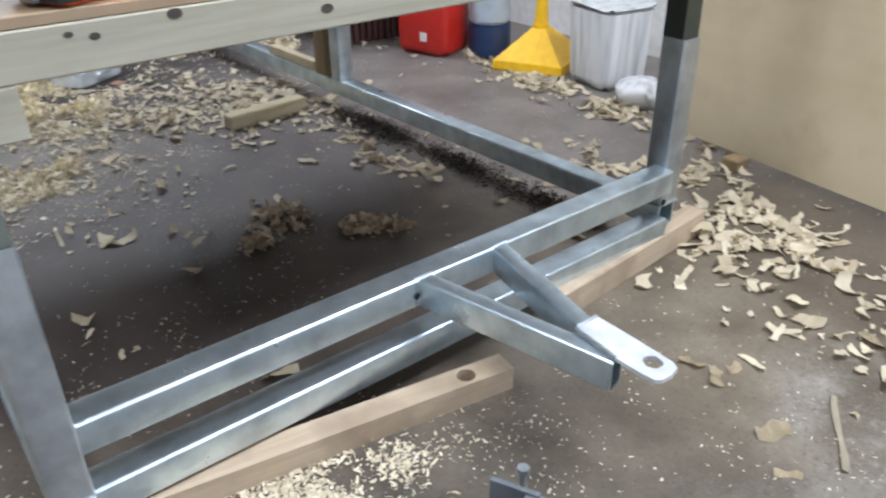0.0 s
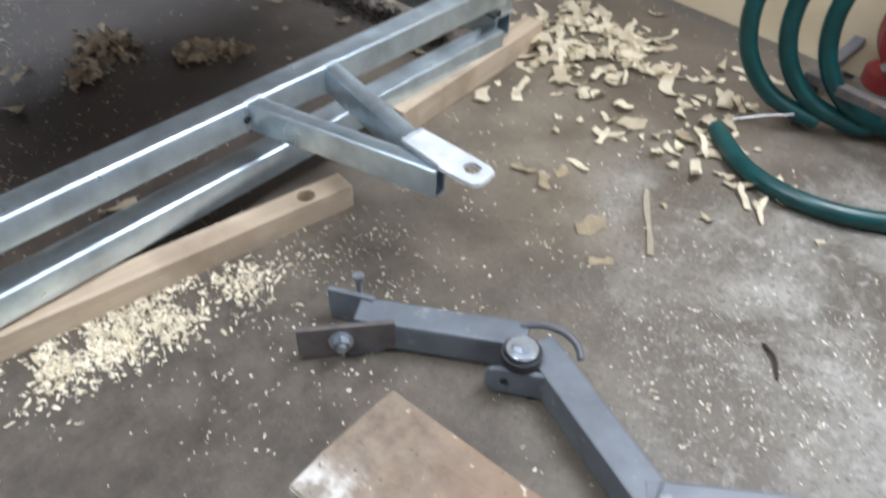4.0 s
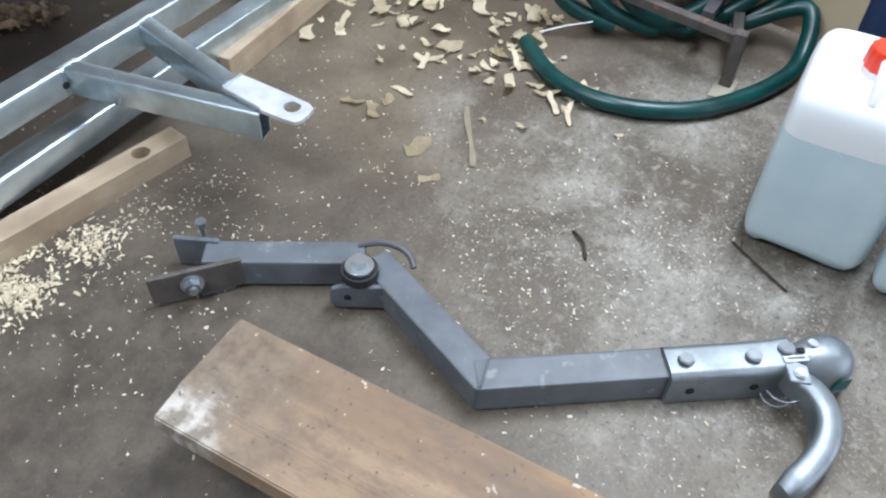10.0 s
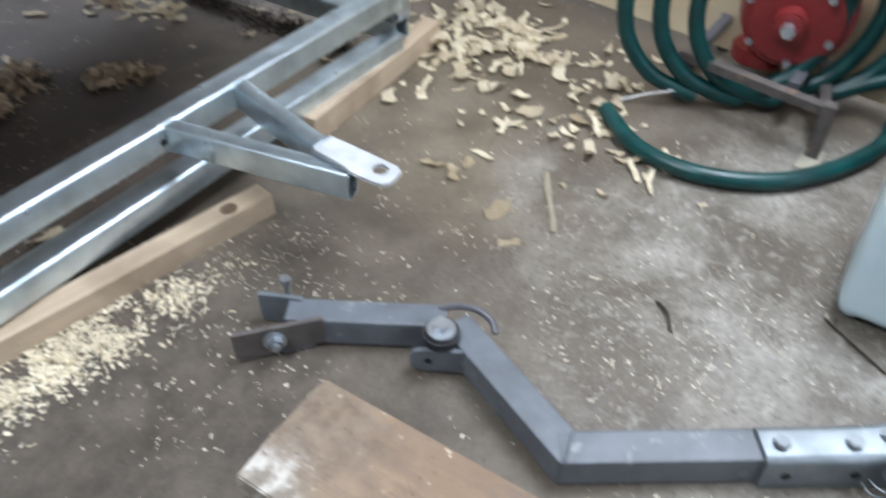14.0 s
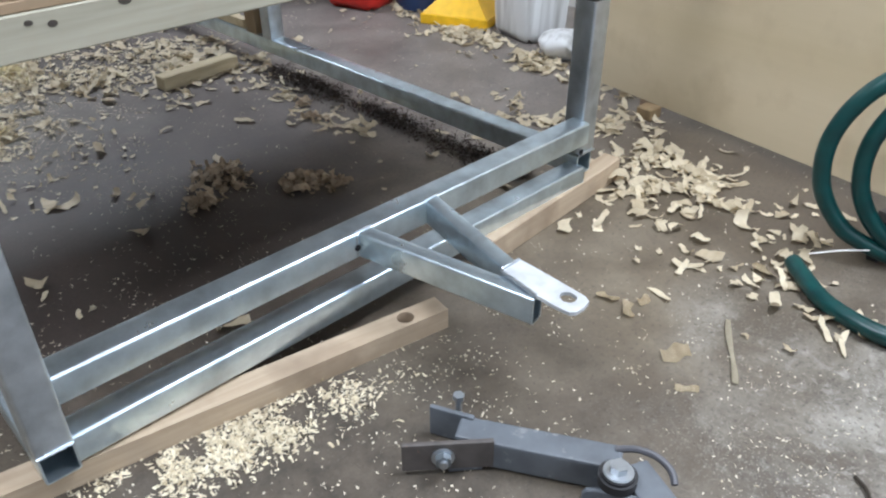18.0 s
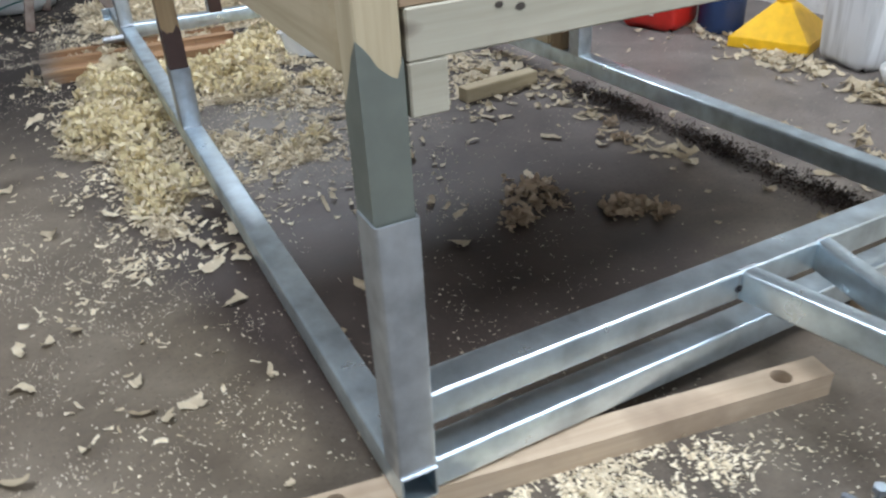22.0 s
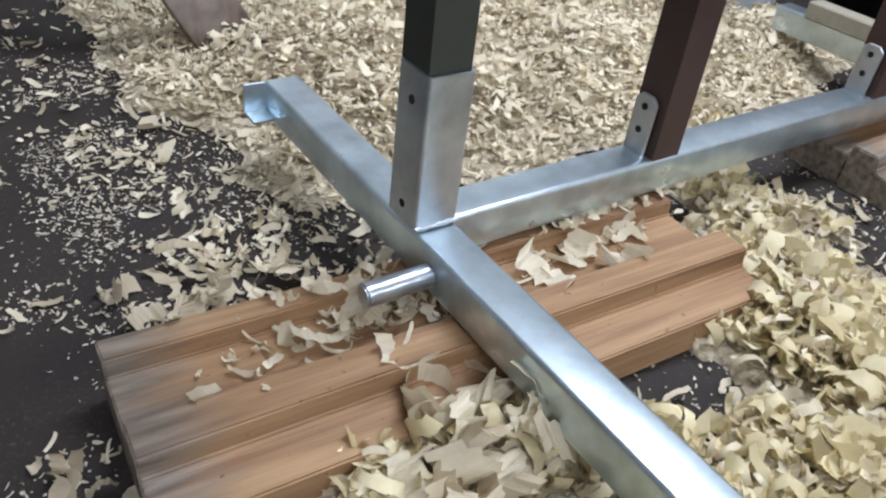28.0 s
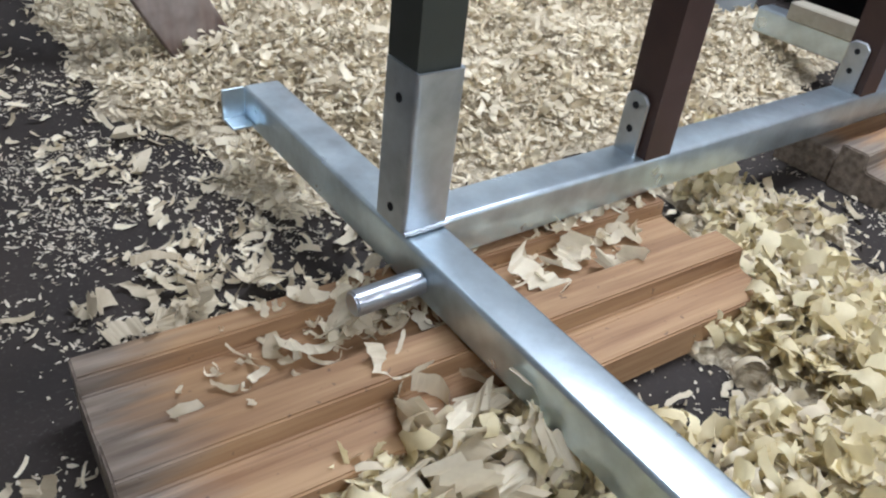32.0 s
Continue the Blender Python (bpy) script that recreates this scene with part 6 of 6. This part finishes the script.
# fine sawdust drift along the front strip
x, y = scatter(2500, 0.0, 0.62, -0.25, 0.1, lambda x, y: np.exp(-((x - 0.24) / 0.17) ** 2 - ((y + 0.083 + (x - 0.3) * 0.2) / 0.048) ** 2) * np.clip(vnoise(x, y, 26, 8) * 1.9 - 0.35, 0, 1), 41)
ribbons("sawdust_drift", x, y, np.zeros(len(x)), (0.002, 0.015), (0.0015, 0.007), (0.2, 2.0), "drift of fine shavings along the timber strip", SHAVING, 3, 0.35, 42)
# dark leaf litter along the far rail and fluffy lumps inside the frame
LITTER = shaving_mat("dark_brown_litter", (0.02, 0.014, 0.011), (0.075, 0.055, 0.043))
DUST = shaving_mat("dusty_fluff", (0.28, 0.21, 0.14), (0.52, 0.42, 0.3))
x, y = scatter(5200, 1.08, 1.26, 0.2, 1.28, lambda x, y: np.exp(-((x - 1.222 + 0.027 * y) / 0.038) ** 2) * np.clip(vnoise(x, y, 9, 51) * 1.1 + 0.05, 0, 1), 51)
ribbons("leaf_litter", x, y, 0.022 * rng.random(len(x)), (0.004, 0.02), (0.0012, 0.005), (0.3, 2.5), "dark dry litter swept along the steel rail", LITTER, 3, 0.8, 52)
for k, (cx, cy, r, n) in enumerate(((0.797, 0.558, 0.035, 110), (0.675, 0.725, 0.048, 150), (0.575, 0.64, 0.028, 70), (0.855, 0.5, 0.02, 40), (1.058, 0.866, 0.02, 26), (1.1, 0.98, 0.016, 18))):
    g = np.random.default_rng(60 + k)
    x, y = cx + r * g.normal(0, 0.75, n), cy + r * g.normal(0, 0.75, n)
    zz = r * 0.55 * g.random(n) * np.exp(-((x - cx) ** 2 + (y - cy) ** 2) / r ** 2)
    ribbons("dust_clump", x, y, zz, (0.01, 0.042), (0.007, 0.022), (0.5, 4.0), "fluffy brown clump of dust and shavings on the floor", DUST, 4, 0.55, 70 + k)
# shavings on the packers and the deck
x, y = scatter(260, -0.25, 0.4, 2.43, 2.6, lambda x, y: np.exp(-((x + 0.05) / 0.12) ** 2 - ((y - 2.53) / 0.03) ** 2) + np.exp(-((x - 0.25) / 0.1) ** 2 - ((y - 2.54) / 0.03) ** 2), 81)
ribbons("packer_shavings", x, y, np.where(y + 0.04 * x > 2.546, 0.075, np.where(y + 0.04 * x > 2.476, 0.055, np.where(y + 0.04 * x > 2.432, 0.073, 0.047))), (0.006, 0.05), (0.004, 0.02), (0.5, 4.5), "curled shavings lying on the hardwood packers", SHAVING, 7, 0.4, 82)
x, y = np.array([0.225, 0.235, 0.23, 0.416, 0.425, 0.471, 0.485, 0.365, 0.355, 0.235, 0.29, 0.5, 0.3, 0.16]), np.array([0.996, 0.985, 1.005, 0.779, 0.77, 0.955, 0.962, 1.1, 1.105, 1.19, 1.2, 0.56, 0.86, 0.8])
ribbons("deck_shavings", x, y, np.full(len(x), DZ), (0.025, 0.07), (0.012, 0.026), (0.5, 3.5), "a few curled shavings on the plywood", SHAVING, 5, 0.35, 92)

# ---- single curls, twigs and leaves that stand out on the concrete ----


def curl(x, y, length, width, bend, yaw, z=0.0, lift=0.3, material=None, name="wood_curl", label="single pale wood shaving lying on the concrete", cat="shaving"):
    b = bmesh.new()
    seg = 14
    vs = []
    for k in range(seg + 1):
        u = k / seg - 0.5
        a = bend * u
        px, pz = length * math.sin(a) / bend, length * (1 - math.cos(a)) / bend * lift
        w = width * (1 - 1.2 * abs(u) ** 3) * (1 + 0.2 * math.sin(9 * u + x * 50))
        vs.append([b.verts.new((px, s * w / 2 + 0.25 * width * math.sin(5 * u), pz + 0.15 * w * (s + 1))) for s in (-1, 1)])
    for p, q in zip(vs, vs[1:]):
        b.faces.new((p[0], q[0], q[1], p[1]))
    bmesh.ops.solidify(b, geom=b.faces[:], thickness=0.0006)
    ob = part(name, moved(smooth(b, 1.0), pose(x, y, z + 0.001, 0, 0, yaw)), material or SHAVING_DULL)
    return tagged(ob, label, cat, "single shavings" if cat == "shaving" else "")


curl(0.91, -0.419, 0.055, 0.03, 0.8, -40, lift=0.2)
curl(0.848, -0.48, 0.04, 0.012, 0.9, -60)
curl(0.955, -0.287, 0.05, 0.02, 2.0, 20)
curl(0.96, -0.237, 0.04, 0.024, 1.6, 80)
curl(1.0, -0.292, 0.035, 0.018, 2.4, -30)
curl(1.2, -0.64, 0.06, 0.03, 2.0, 100, lift=0.5)
curl(1.255, -0.405, 0.05, 0.03, 2.5, 40, lift=0.5)
LEAF = wood("dry_leaf", (0.4, 0.35, 0.25), (0.55, 0.5, 0.38), None, 0)
curl(0.988, -0.482, 0.18, 0.0105, 0.8, 32, lift=0.15, material=LEAF, name="dry_leaf", label="long narrow dry leaf on the concrete", cat="leaf")
TWIG = plain("dark_twig", (0.04, 0.03, 0.02), 0.8)
tw = thing("twig", "thin dark forked twig on the concrete", "twig")
part("stem", sweep(curve_points([(0.978, -0.977, 0.003), (0.955, -1.012, 0.004), (0.917, -1.079, 0.003)], 5), 0.0018, 6), TWIG, tw)
part("fork", sweep([(0.966, -0.994, 0.003), (0.985, -0.99, 0.006)], 0.0013, 6), TWIG, tw)
tagged(part("dry_leaf", sweep(curve_points([(0.863, -0.748, 0.003), (0.845, -0.772, 0.006), (0.815, -0.79, 0.003)], 5), 0.0028, 6), TWIG), "small curled dark leaf on the concrete", "leaf")
st = bmesh.new()
line = curve_points([(-0.653, 1.992, 0.01), (-0.586, 1.988, 0.01), (-0.566, 2.078, 0.01), (-0.535, 2.112, 0.01)], 6)
rim = [[st.verts.new(p + Vector((0.011 * s_, 0.006 * s_, 0.008 * (1 + s_) + 0.003 * math.sin(k * 1.3)))) for s_ in (-1, 1)] for k, p in enumerate(line)]
for p, q in zip(rim, rim[1:]):
    st.faces.new((p[0], q[0], q[1], p[1]))
bmesh.ops.solidify(st, geom=st.faces[:], thickness=0.0006)
low = min(v.co.z for v in st.verts)
bmesh.ops.translate(st, vec=(0, 0, 0.001 - low), verts=st.verts)
tagged(part("wood_curl", smooth(st, 1.0), SHAVING), "long pale shaving curled beside the battens", "shaving", "single shavings")
